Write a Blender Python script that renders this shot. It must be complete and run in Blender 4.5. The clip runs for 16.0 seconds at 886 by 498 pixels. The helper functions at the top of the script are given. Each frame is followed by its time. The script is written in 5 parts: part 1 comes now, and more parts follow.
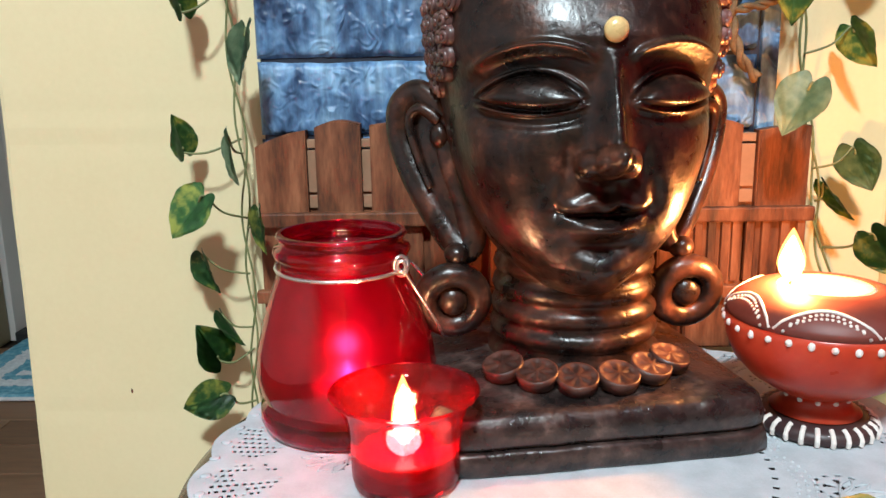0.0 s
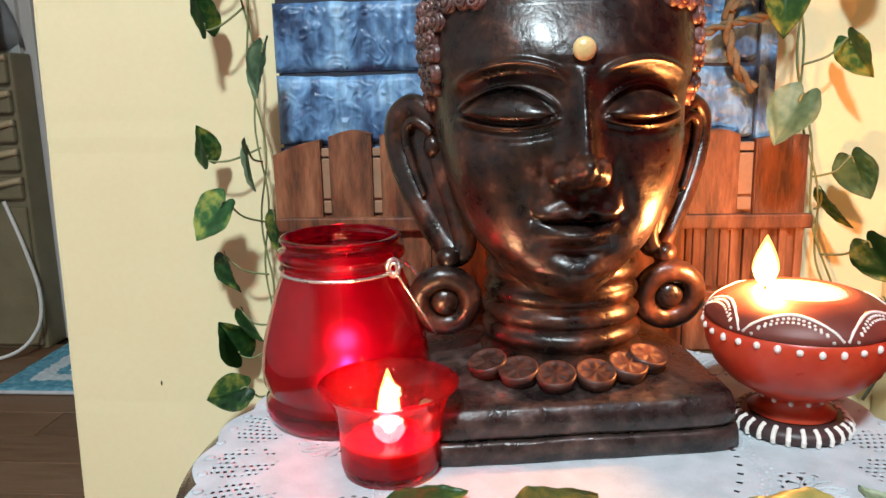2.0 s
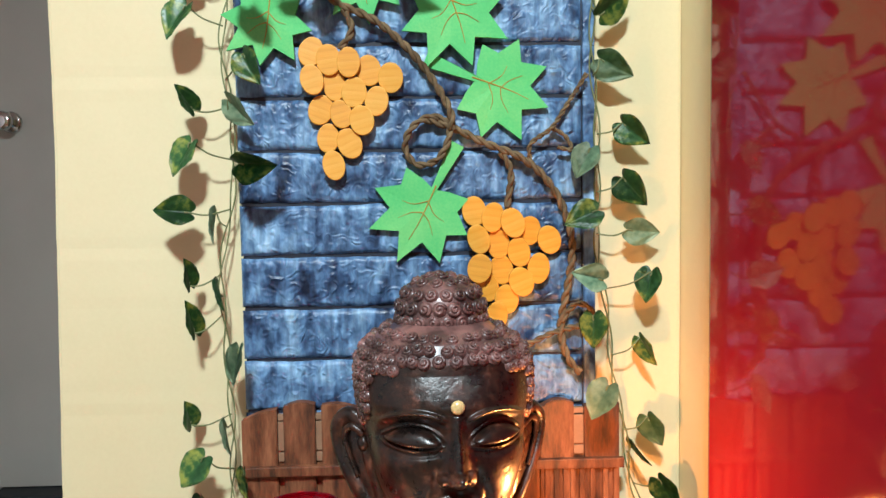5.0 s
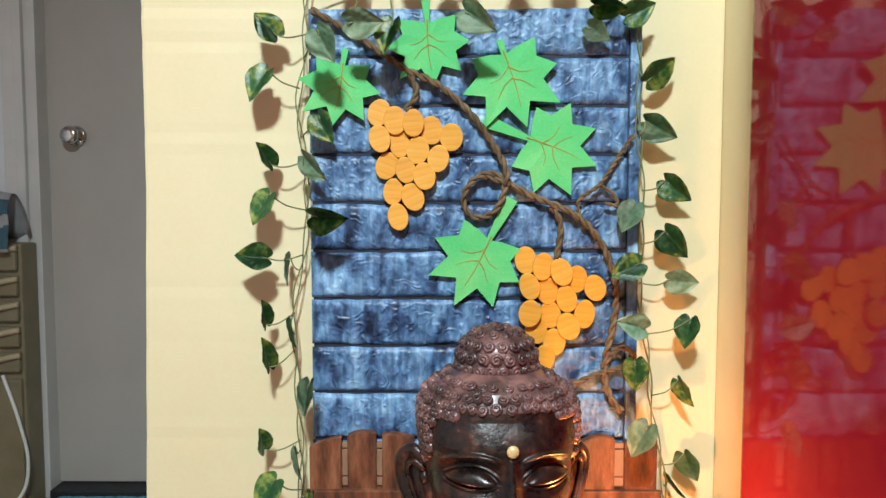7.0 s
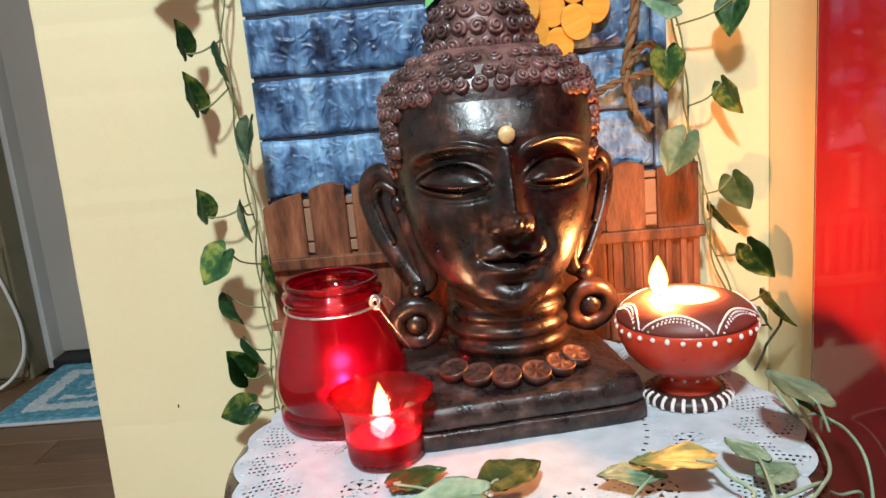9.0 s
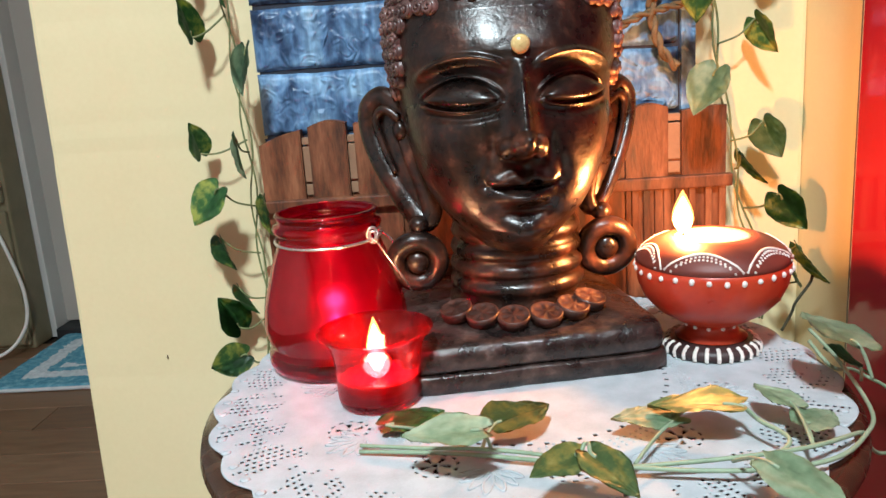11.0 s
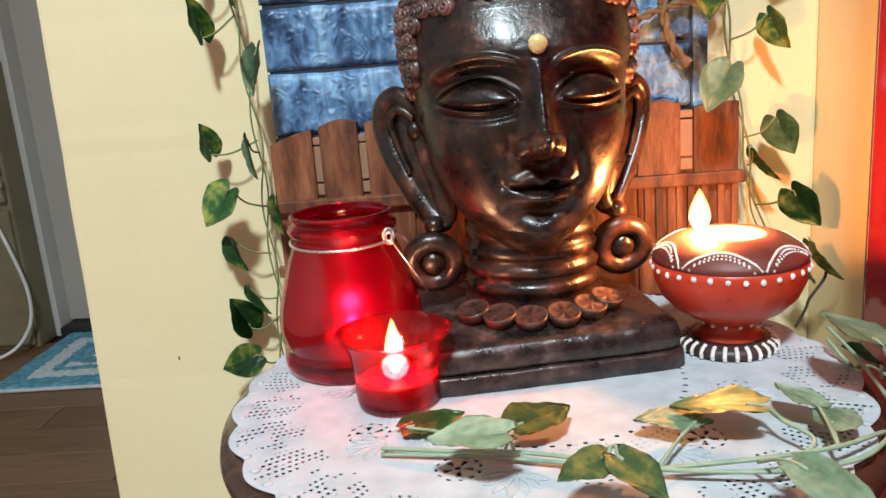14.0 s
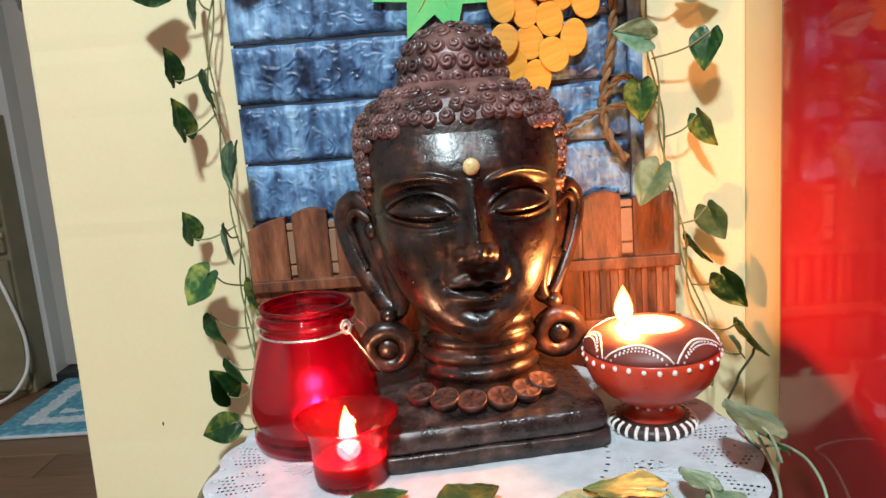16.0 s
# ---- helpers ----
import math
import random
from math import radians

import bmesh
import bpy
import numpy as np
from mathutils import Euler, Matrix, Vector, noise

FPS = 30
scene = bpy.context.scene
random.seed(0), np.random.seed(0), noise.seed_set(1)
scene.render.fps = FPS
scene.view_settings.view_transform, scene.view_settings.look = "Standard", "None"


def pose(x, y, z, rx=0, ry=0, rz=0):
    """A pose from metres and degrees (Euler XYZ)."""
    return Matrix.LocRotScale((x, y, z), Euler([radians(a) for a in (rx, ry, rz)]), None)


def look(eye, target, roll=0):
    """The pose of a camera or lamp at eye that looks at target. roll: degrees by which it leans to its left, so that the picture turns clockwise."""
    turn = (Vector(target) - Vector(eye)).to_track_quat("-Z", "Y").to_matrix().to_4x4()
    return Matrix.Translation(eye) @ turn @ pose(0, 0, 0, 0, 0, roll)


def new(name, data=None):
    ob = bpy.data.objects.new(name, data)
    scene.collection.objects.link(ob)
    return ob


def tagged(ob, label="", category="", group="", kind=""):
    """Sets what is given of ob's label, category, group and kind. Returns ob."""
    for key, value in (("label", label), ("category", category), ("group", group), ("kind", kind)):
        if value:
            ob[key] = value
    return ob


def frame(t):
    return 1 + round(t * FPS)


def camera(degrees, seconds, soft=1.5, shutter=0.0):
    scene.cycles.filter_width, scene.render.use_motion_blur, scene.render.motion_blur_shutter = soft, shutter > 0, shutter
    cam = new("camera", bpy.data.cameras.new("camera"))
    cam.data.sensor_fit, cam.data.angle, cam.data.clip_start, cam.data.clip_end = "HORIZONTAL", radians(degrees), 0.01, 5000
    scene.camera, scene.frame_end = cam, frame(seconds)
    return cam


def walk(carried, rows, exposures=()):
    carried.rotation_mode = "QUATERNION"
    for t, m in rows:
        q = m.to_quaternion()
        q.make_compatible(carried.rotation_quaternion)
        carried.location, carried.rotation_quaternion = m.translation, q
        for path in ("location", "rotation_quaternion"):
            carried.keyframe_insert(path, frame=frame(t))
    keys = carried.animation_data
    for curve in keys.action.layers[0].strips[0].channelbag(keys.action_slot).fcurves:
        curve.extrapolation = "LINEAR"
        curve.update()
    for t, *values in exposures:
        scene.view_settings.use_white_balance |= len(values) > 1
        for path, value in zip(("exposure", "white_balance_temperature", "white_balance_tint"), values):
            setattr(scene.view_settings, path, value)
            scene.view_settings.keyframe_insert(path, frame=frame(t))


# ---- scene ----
cam = camera(59.2, 16.0)
PATH = [
    (0, (0.008, -0.038, 0.694), (-0.029, 1.915, 0.263), -1.0),
    (0.5, (0.047, -0.048, 0.678), (-0.146, 1.896, 0.246), -1.1),
    (1, (0.063, -0.047, 0.681), (-0.083, 1.898, 0.24), -1.7),
    (1.5, (0.049, -0.052, 0.689), (-0.106, 1.891, 0.24), -1.6),
    (2, (0.043, -0.065, 0.699), (-0.121, 1.884, 0.282), -1.3),
    (2.5, (0.051, -0.102, 0.704), (-0.074, 1.852, 0.297), -1.1),
    (3, (0.065, -0.142, 0.719), (0.029, 1.818, 0.322), -1.7),
    (3.5, (0.059, -0.197, 0.762), (0.033, 1.767, 0.384), -1.8),
    (4, (0.06, -0.249, 0.8), (0.06, 1.731, 0.517), -1.0),
    (4.5, (0.055, -0.276, 0.845), (0.123, 1.71, 0.613), -0.9),
    (5, (0.048, -0.291, 0.882), (0.121, 1.703, 0.751), -0.9),
    (5.2, (0.045, -0.287, 0.888), (0.111, 1.708, 0.772), -0.8),
    (7.3, (0.022, -0.364, 0.947), (-0.002, 1.63, 0.791), -0.2),
    (7.5, (0.039, -0.345, 0.922), (0.026, 1.646, 0.727), -0.8),
    (8, (0.057, -0.291, 0.856), (0.078, 1.686, 0.553), -1.9),
    (8.5, (0.051, -0.249, 0.804), (0.055, 1.722, 0.46), -3.2),
    (9, (0.05, -0.185, 0.756), (-0.016, 1.766, 0.317), -5.2),
    (9.2, (0.042, -0.162, 0.742), (-0.039, 1.783, 0.285), -5.0),
    (11.3, (0.055, -0.148, 0.703), (-0.04, 1.797, 0.244), -3.9),
    (11.5, (0.057, -0.15, 0.702), (-0.018, 1.796, 0.249), -3.8),
    (12, (0.054, -0.151, 0.702), (-0.022, 1.796, 0.251), -4.2),
    (12.5, (0.048, -0.152, 0.706), (-0.016, 1.793, 0.247), -4.2),
    (13, (0.041, -0.151, 0.701), (-0.031, 1.789, 0.222), -4.4),
    (13.5, (0.037, -0.152, 0.698), (-0.037, 1.786, 0.21), -5.1),
    (14, (0.04, -0.146, 0.709), (-0.059, 1.795, 0.237), -4.5),
    (14.5, (0.08, -0.136, 0.752), (-0.079, 1.808, 0.313), -4.2),
    (15, (0.09, -0.174, 0.768), (-0.01, 1.791, 0.41), -6.5),
    (15.5, (0.074, -0.19, 0.76), (-0.01, 1.772, 0.384), -6.3),
    (16, (0.082, -0.197, 0.763), (-0.01, 1.762, 0.372), -4.5),
]
walk(cam, [(t, look(eye, target, roll)) for t, eye, target, roll in PATH])

# ---- light ----
world = bpy.data.worlds.new("room_air")
scene.world = world
world.use_nodes = True
world.node_tree.nodes["Background"].inputs[0].default_value = (0.75, 0.85, 1.0, 1)
world.node_tree.nodes["Background"].inputs[1].default_value = 0.006
scene.view_settings.exposure = 0.0


def lamp(name, kind, place, energy, colour, size):
    data = bpy.data.lights.new(name, kind)
    data.energy, data.color = energy, colour
    ob = new(name, data)
    if kind == "AREA":
        data.shape, data.size = "DISK", size
        ob.matrix_world = look(place, (place[0], place[1] + 0.001, 0))
    else:
        data.shadow_soft_size = size
        ob.location = place
    return ob


LAMP = (-0.12, -1.12, 2.34)
lamp("ceiling_lamp_light", "AREA", LAMP, 98, (0.78, 0.94, 1.0), 0.24)
lamp("bowl_candle_light", "POINT", (0.187, 0.372, 0.599), 2.1, (1.0, 0.33, 0.075), 0.006)
lamp("jar_candle_light", "POINT", (-0.0565, 0.387, 0.545), 0.09, (1.0, 0.50, 0.25), 0.006)
lamp("votive_candle_light", "POINT", (-0.019, 0.312, 0.538), 0.30, (1.0, 0.40, 0.14), 0.005)


# ---- materials ----
def material(name):
    m = bpy.data.materials.new(name)
    m.use_nodes = True
    return m, m.node_tree.nodes, m.node_tree.links, m.node_tree.nodes["Principled BSDF"]


def surface(name, stops, scale=20.0, stretch=(1, 1, 1), rough=(0.5, 0.7), bump=0.2, fine=200.0, metal=0.0,
            coat=0.0, detail=6.0, depth=0.001, spread=0.0, spec=0.5, subsurface=0.0):
    """A paint, wood, clay or cloth: two scales of noise drive the colour, the gloss and a fine relief."""
    m, n, k, b = material(name)
    co = n.new("ShaderNodeTexCoord")
    mp = n.new("ShaderNodeMapping")
    mp.inputs["Scale"].default_value = stretch
    k.new(co.outputs["Object"], mp.inputs[0])
    big, small = n.new("ShaderNodeTexNoise"), n.new("ShaderNodeTexNoise")
    big.inputs["Scale"].default_value, small.inputs["Scale"].default_value = scale, fine
    big.inputs["Detail"].default_value, small.inputs["Detail"].default_value = detail, 3
    for t in (big, small):
        k.new(mp.outputs[0], t.inputs["Vector"])
    mixed = n.new("ShaderNodeMath")
    mixed.operation = "MULTIPLY_ADD"
    mixed.inputs[1].default_value = 0.3
    k.new(small.outputs[0], mixed.inputs[0])
    k.new(big.outputs[0], mixed.inputs[2])
    value = mixed.outputs[0]
    if spread:
        info, more = n.new("ShaderNodeObjectInfo"), n.new("ShaderNodeMath")
        more.operation = "MULTIPLY_ADD"
        more.inputs[1].default_value = spread
        k.new(info.outputs["Random"], more.inputs[0])
        k.new(value, more.inputs[2])
        less = n.new("ShaderNodeMath")
        less.operation, less.inputs[1].default_value = "SUBTRACT", spread / 2
        k.new(more.outputs[0], less.inputs[0])
        value = less.outputs[0]
    ramp = n.new("ShaderNodeValToRGB")
    e = ramp.color_ramp.elements
    while len(e) < len(stops):
        e.new(0.5)
    for el, (p, c) in zip(e, stops):
        el.position, el.color = p, (*c, 1)
    k.new(value, ramp.inputs[0])
    k.new(ramp.outputs[0], b.inputs["Base Color"])
    r = n.new("ShaderNodeMapRange")
    r.inputs["From Min"].default_value, r.inputs["From Max"].default_value = 0.3, 0.95
    r.inputs["To Min"].default_value, r.inputs["To Max"].default_value = rough
    k.new(mixed.outputs[0], r.inputs[0])
    k.new(r.outputs[0], b.inputs["Roughness"])
    bp = n.new("ShaderNodeBump")
    bp.inputs["Strength"].default_value, bp.inputs["Distance"].default_value = bump, depth
    k.new(mixed.outputs[0], bp.inputs["Height"])
    k.new(bp.outputs[0], b.inputs["Normal"])
    b.inputs["Metallic"].default_value = metal
    b.inputs["Coat Weight"].default_value = coat
    b.inputs["Coat Roughness"].default_value = 0.2
    b.inputs["Specular IOR Level"].default_value = spec
    if subsurface:
        b.inputs["Subsurface Weight"].default_value = subsurface
        b.inputs["Subsurface Radius"].default_value = (0.01, 0.006, 0.004)
        b.inputs["Subsurface Scale"].default_value = 0.5
    return m


def tinted_glass(name, tint, milk, rough=0.0, straight=0.0):
    """Solid coloured glass that bends light; milk is the share that scatters it instead, to brighten the glass."""
    m, n, k, b = material(name)
    noise_t, ramp = n.new("ShaderNodeTexNoise"), n.new("ShaderNodeValToRGB")
    noise_t.inputs["Scale"].default_value = 14
    e = ramp.color_ramp.elements
    e[0].position, e[0].color = 0.3, (*[c * 0.88 for c in tint], 1)
    e[1].position, e[1].color = 0.7, (*tint, 1)
    k.new(noise_t.outputs[0], ramp.inputs[0])
    k.new(ramp.outputs[0], b.inputs["Base Color"])
    b.inputs["Transmission Weight"].default_value = 1.0 - milk
    b.inputs["IOR"].default_value = 1.5
    b.inputs["Roughness"].default_value = rough
    thin, mix = n.new("ShaderNodeBsdfTransparent"), n.new("ShaderNodeMixShader")
    k.new(ramp.outputs[0], thin.inputs[0])
    mix.inputs[0].default_value = straight
    k.new(b.outputs[0], mix.inputs[1])
    k.new(thin.outputs[0], mix.inputs[2])
    k.new(mix.outputs[0], n["Material Output"].inputs[0])
    return m


def flame_glow(name, colour, strength):
    m, n, k, b = material(name)
    n.remove(b)
    clear, em, add = n.new("ShaderNodeBsdfTransparent"), n.new("ShaderNodeEmission"), n.new("ShaderNodeAddShader")
    em.inputs[0].default_value, em.inputs[1].default_value = (*colour, 1), strength
    k.new(clear.outputs[0], add.inputs[0])
    k.new(em.outputs[0], add.inputs[1])
    k.new(add.outputs[0], n["Material Output"].inputs[0])
    return m


WALL = surface("cream_yellow_wall_paint", [(0.35, (0.745, 0.635, 0.375)), (0.8, (0.805, 0.70, 0.435))], 3, rough=(0.5, 0.65), bump=0.25, fine=260, depth=0.0008)
WHITE_WALL = surface("cool_white_wall_paint", [(0.35, (0.60, 0.62, 0.64)), (0.8, (0.68, 0.70, 0.72))], 3, rough=(0.6, 0.75), bump=0.2)
CEILING = surface("white_ceiling_paint", [(0.35, (0.76, 0.75, 0.72)), (0.8, (0.82, 0.81, 0.78))], 3, rough=(0.7, 0.8), bump=0.2)
RED_GLOSS = surface("glossy_red_laminate", [(0.35, (0.23, 0.009, 0.017)), (0.85, (0.29, 0.013, 0.023))], 5, rough=(0.03, 0.07), bump=0.05, fine=14, depth=0.0008, spec=0.4)
DARK_EDGE = surface("dark_brown_edging", [(0.35, (0.05, 0.02, 0.012)), (0.8, (0.09, 0.04, 0.02))], 30, rough=(0.35, 0.5))
FLOOR_WOOD = surface("brown_laminate_plank", [(0.3, (0.075, 0.036, 0.018)), (0.55, (0.15, 0.078, 0.04)), (0.9, (0.22, 0.125, 0.07))], 9, stretch=(1, 9, 1), rough=(0.3, 0.5), bump=0.15, fine=60, spread=0.3)
JOINT = surface("dark_floor_joint", [(0.4, (0.02, 0.012, 0.008)), (0.8, (0.03, 0.02, 0.012))], 40)
DOOR_PAINT = surface("grey_beige_door_paint", [(0.35, (0.42, 0.39, 0.35)), (0.8, (0.47, 0.44, 0.40))], 4, rough=(0.4, 0.55), bump=0.15)
CASING = surface("white_gloss_casing_paint", [(0.35, (0.55, 0.54, 0.52)), (0.8, (0.64, 0.63, 0.60))], 6, rough=(0.35, 0.5))
BLACK = surface("black_rubber_threshold", [(0.4, (0.012, 0.013, 0.014)), (0.8, (0.025, 0.026, 0.028))], 30, rough=(0.5, 0.7))
CHROME = surface("worn_chrome", [(0.3, (0.55, 0.54, 0.52)), (0.8, (0.72, 0.71, 0.69))], 20, rough=(0.08, 0.22), metal=1.0)
WIRE = surface("pale_steel_wire", [(0.3, (0.70, 0.62, 0.58)), (0.8, (0.85, 0.78, 0.74))], 60, rough=(0.2, 0.35), metal=0.9)
RUG_BLUE = surface("teal_blue_rug_pile", [(0.3, (0.05, 0.19, 0.27)), (0.6, (0.10, 0.30, 0.40)), (0.9, (0.24, 0.48, 0.56))], 60, rough=(0.9, 1.0), bump=0.8, fine=400, depth=0.004, spec=0.1)
RUG_WHITE = surface("white_rug_pile", [(0.3, (0.38, 0.46, 0.50)), (0.8, (0.66, 0.72, 0.74))], 60, rough=(0.9, 1.0), bump=0.8, fine=400, depth=0.004, spec=0.1)
DRAWER = surface("olive_brown_drawer_plastic", [(0.35, (0.16, 0.13, 0.07)), (0.8, (0.24, 0.20, 0.12))], 12, rough=(0.35, 0.5))
DRAWER_EDGE = surface("pale_tan_drawer_lip", [(0.35, (0.38, 0.30, 0.17)), (0.8, (0.50, 0.40, 0.25))], 12, rough=(0.35, 0.5))
CLOTH_BLUE = surface("faded_blue_cloth", [(0.35, (0.07, 0.15, 0.20)), (0.8, (0.13, 0.24, 0.30))], 30, rough=(0.85, 0.95), bump=0.4, fine=500)
CLOTH_GREY = surface("pale_grey_cloth", [(0.35, (0.45, 0.46, 0.47)), (0.8, (0.60, 0.61, 0.62))], 30, rough=(0.85, 0.95), bump=0.4, fine=500)
PLASTIC_WHITE = surface("white_cable_plastic", [(0.35, (0.7, 0.68, 0.63)), (0.8, (0.78, 0.76, 0.72))], 30, rough=(0.35, 0.45))
TABLE_WOOD = surface("dark_polished_table_wood", [(0.3, (0.022, 0.010, 0.006)), (0.6, (0.05, 0.022, 0.012)), (0.9, (0.085, 0.04, 0.022))], 16, stretch=(1, 7, 1), rough=(0.18, 0.32), bump=0.12, fine=90, coat=0.3)
LACE = surface("white_lace_thread", [(0.3, (0.35, 0.385, 0.41)), (0.8, (0.48, 0.52, 0.55))], 60, rough=(0.85, 0.95), bump=0.7, fine=900, depth=0.0006, spec=0.15)
LACQUER = surface("dark_brown_statue_lacquer", [(0.46, (0.005, 0.0034, 0.0031)), (0.62, (0.015, 0.0075, 0.0056)), (0.76, (0.040, 0.014, 0.008)), (0.90, (0.12, 0.044, 0.026))], 60, rough=(0.17, 0.46), bump=0.9, fine=300, depth=0.0012, coat=0.15, detail=10, spec=0.40)
HAIR = surface("brown_curl_lacquer", [(0.42, (0.022, 0.011, 0.011)), (0.62, (0.085, 0.040, 0.036)), (0.88, (0.26, 0.12, 0.105))], 36, rough=(0.3, 0.52), bump=0.5, fine=220, depth=0.0008, coat=0.2)
PLINTH = surface("worn_dark_plinth", [(0.46, (0.009, 0.0068, 0.0068)), (0.64, (0.026, 0.017, 0.015)), (0.78, (0.055, 0.034, 0.029)), (0.92, (0.13, 0.085, 0.072))], 75, rough=(0.16, 0.44), bump=1.0, fine=380, depth=0.0014, coat=0.4, detail=10, spec=0.4)
DISC = surface("red_brown_flower_disc", [(0.3, (0.018, 0.008, 0.007)), (0.6, (0.045, 0.017, 0.012)), (0.9, (0.11, 0.042, 0.028))], 80, rough=(0.3, 0.5), bump=0.4, fine=400, depth=0.0005)
GOLD = surface("matt_gold_dot", [(0.3, (0.66, 0.46, 0.19)), (0.8, (0.78, 0.58, 0.27))], 60, rough=(0.25, 0.35), metal=0.1)
CLAY = surface("brick_red_painted_clay", [(0.3, (0.38, 0.024, 0.010)), (0.6, (0.50, 0.040, 0.015)), (0.9, (0.60, 0.085, 0.035))], 22, rough=(0.22, 0.42), bump=0.25, fine=200, depth=0.0006)
CLAY_DARK = surface("maroon_painted_clay", [(0.3, (0.09, 0.016, 0.012)), (0.8, (0.16, 0.035, 0.024))], 30, rough=(0.4, 0.55), bump=0.2)
CLAY_BLACK = surface("blackish_painted_clay", [(0.3, (0.025, 0.012, 0.014)), (0.8, (0.05, 0.025, 0.024))], 30, rough=(0.4, 0.55), bump=0.2)
DOT_PAINT = surface("raised_white_paint", [(0.3, (0.66, 0.60, 0.54)), (0.8, (0.80, 0.75, 0.70))], 90, rough=(0.5, 0.6), bump=0.3)
WAX = surface("cream_wax", [(0.3, (0.82, 0.70, 0.42)), (0.8, (0.88, 0.78, 0.52))], 40, rough=(0.25, 0.4), bump=0.15, subsurface=0.6)
WAX_RED = surface("red_wax", [(0.3, (0.40, 0.004, 0.06)), (0.8, (0.50, 0.008, 0.09))], 40, rough=(0.25, 0.4), bump=0.15, subsurface=0.25)
WAX_PINK = surface("pink_wax", [(0.3, (0.72, 0.40, 0.40)), (0.8, (0.80, 0.50, 0.50))], 40, rough=(0.25, 0.4), bump=0.15, subsurface=0.3)
WICK = surface("charred_wick", [(0.3, (0.01, 0.008, 0.006)), (0.8, (0.03, 0.02, 0.015))], 200, rough=(0.8, 0.9))
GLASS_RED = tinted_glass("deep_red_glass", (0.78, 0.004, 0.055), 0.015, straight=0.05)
# lighter, rougher and milkier than the outside, added to spread the candle's glow
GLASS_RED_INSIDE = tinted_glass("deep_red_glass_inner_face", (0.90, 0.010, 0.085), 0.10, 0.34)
GLASS_VOTIVE = tinted_glass("clear_to_red_votive_glass", (0.92, 0.12, 0.17), 0.02, straight=0.45)
FLAME = flame_glow("orange_candle_flame", (1.0, 0.42, 0.09), 2.4)
FLAME_CORE = flame_glow("pale_candle_flame", (1.0, 0.86, 0.58), 36.0)
def plank_paint():
    """Blue paint dragged over pasted paper: upright brush strokes, soft dark blotches and pale rubs."""
    m = surface("brushed_blue_plank_paint", [(0.42, (0.006, 0.013, 0.034)), (0.54, (0.028, 0.066, 0.15)), (0.66, (0.095, 0.20, 0.37)), (0.80, (0.23, 0.41, 0.62)), (0.95, (0.44, 0.62, 0.78))], 26, stretch=(1.5, 1, 0.8), rough=(0.32, 0.5), bump=0.55, fine=95, depth=0.002, spread=0.07, detail=5)
    n, k = m.node_tree.nodes, m.node_tree.links
    b = n["Principled BSDF"]
    co, mp, strokes, ramp, mix = (n.new("ShaderNodeTexCoord"), n.new("ShaderNodeMapping"), n.new("ShaderNodeTexNoise"), n.new("ShaderNodeValToRGB"), n.new("ShaderNodeMix"))
    mp.inputs["Scale"].default_value = (150, 1, 22)
    strokes.inputs["Scale"].default_value, strokes.inputs["Detail"].default_value = 1.0, 4
    k.new(co.outputs["Object"], mp.inputs[0])
    k.new(mp.outputs[0], strokes.inputs["Vector"])
    e = ramp.color_ramp.elements
    e[0].position, e[0].color = 0.36, (0.48, 0.48, 0.48, 1)
    e[1].position, e[1].color = 0.66, (1.5, 1.48, 1.42, 1)
    k.new(strokes.outputs[0], ramp.inputs[0])
    mix.data_type, mix.blend_type = "RGBA", "MULTIPLY"
    mix.inputs[0].default_value = 0.6
    k.new(b.inputs["Base Color"].links[0].from_socket, mix.inputs[6])
    k.new(ramp.outputs[0], mix.inputs[7])
    k.new(mix.outputs[2], b.inputs["Base Color"])
    return m


PLANK_BLUE = plank_paint()


def crinkle(m, scale, strength, depth):
    """Adds a second relief of sharp folds, as of pasted paper."""
    n, k = m.node_tree.nodes, m.node_tree.links
    co, folds, bump = n.new("ShaderNodeTexCoord"), n.new("ShaderNodeTexNoise"), n.new("ShaderNodeBump")
    folds.noise_type = "RIDGED_MULTIFRACTAL"
    folds.inputs["Scale"].default_value, folds.inputs["Detail"].default_value, folds.inputs["Distortion"].default_value = scale, 3, 1.2
    bump.inputs["Strength"].default_value, bump.inputs["Distance"].default_value = strength, depth
    b = n["Principled BSDF"]
    k.new(co.outputs["Object"], folds.inputs["Vector"])
    k.new(folds.outputs[0], bump.inputs["Height"])
    k.new(b.inputs["Normal"].links[0].from_socket, bump.inputs["Normal"])
    k.new(bump.outputs[0], b.inputs["Normal"])


crinkle(PLANK_BLUE, 75, 0.85, 0.004)
crinkle(PLINTH, 120, 0.25, 0.0008)
GROOVE = surface("dark_navy_groove_paint", [(0.3, (0.006, 0.008, 0.014)), (0.8, (0.016, 0.022, 0.04))], 40, rough=(0.5, 0.7))
BRONZE_FENCE = surface("stained_brown_picket", [(0.45, (0.055, 0.020, 0.010)), (0.64, (0.165, 0.052, 0.020)), (0.90, (0.33, 0.125, 0.055))], 26, stretch=(3, 3, 0.6), rough=(0.45, 0.65), bump=0.8, fine=190, depth=0.0016, spread=0.15)
STRIP = surface("pale_brown_strip", [(0.3, (0.20, 0.10, 0.055)), (0.8, (0.34, 0.19, 0.11))], 30, rough=(0.5, 0.7), bump=0.4)
GRAPE = surface("amber_bamboo_slice", [(0.3, (0.62, 0.24, 0.018)), (0.6, (0.76, 0.335, 0.032)), (0.9, (0.82, 0.42, 0.07))], 16, stretch=(0.5, 1, 9), rough=(0.4, 0.55), bump=0.3, fine=120, spread=0.22)
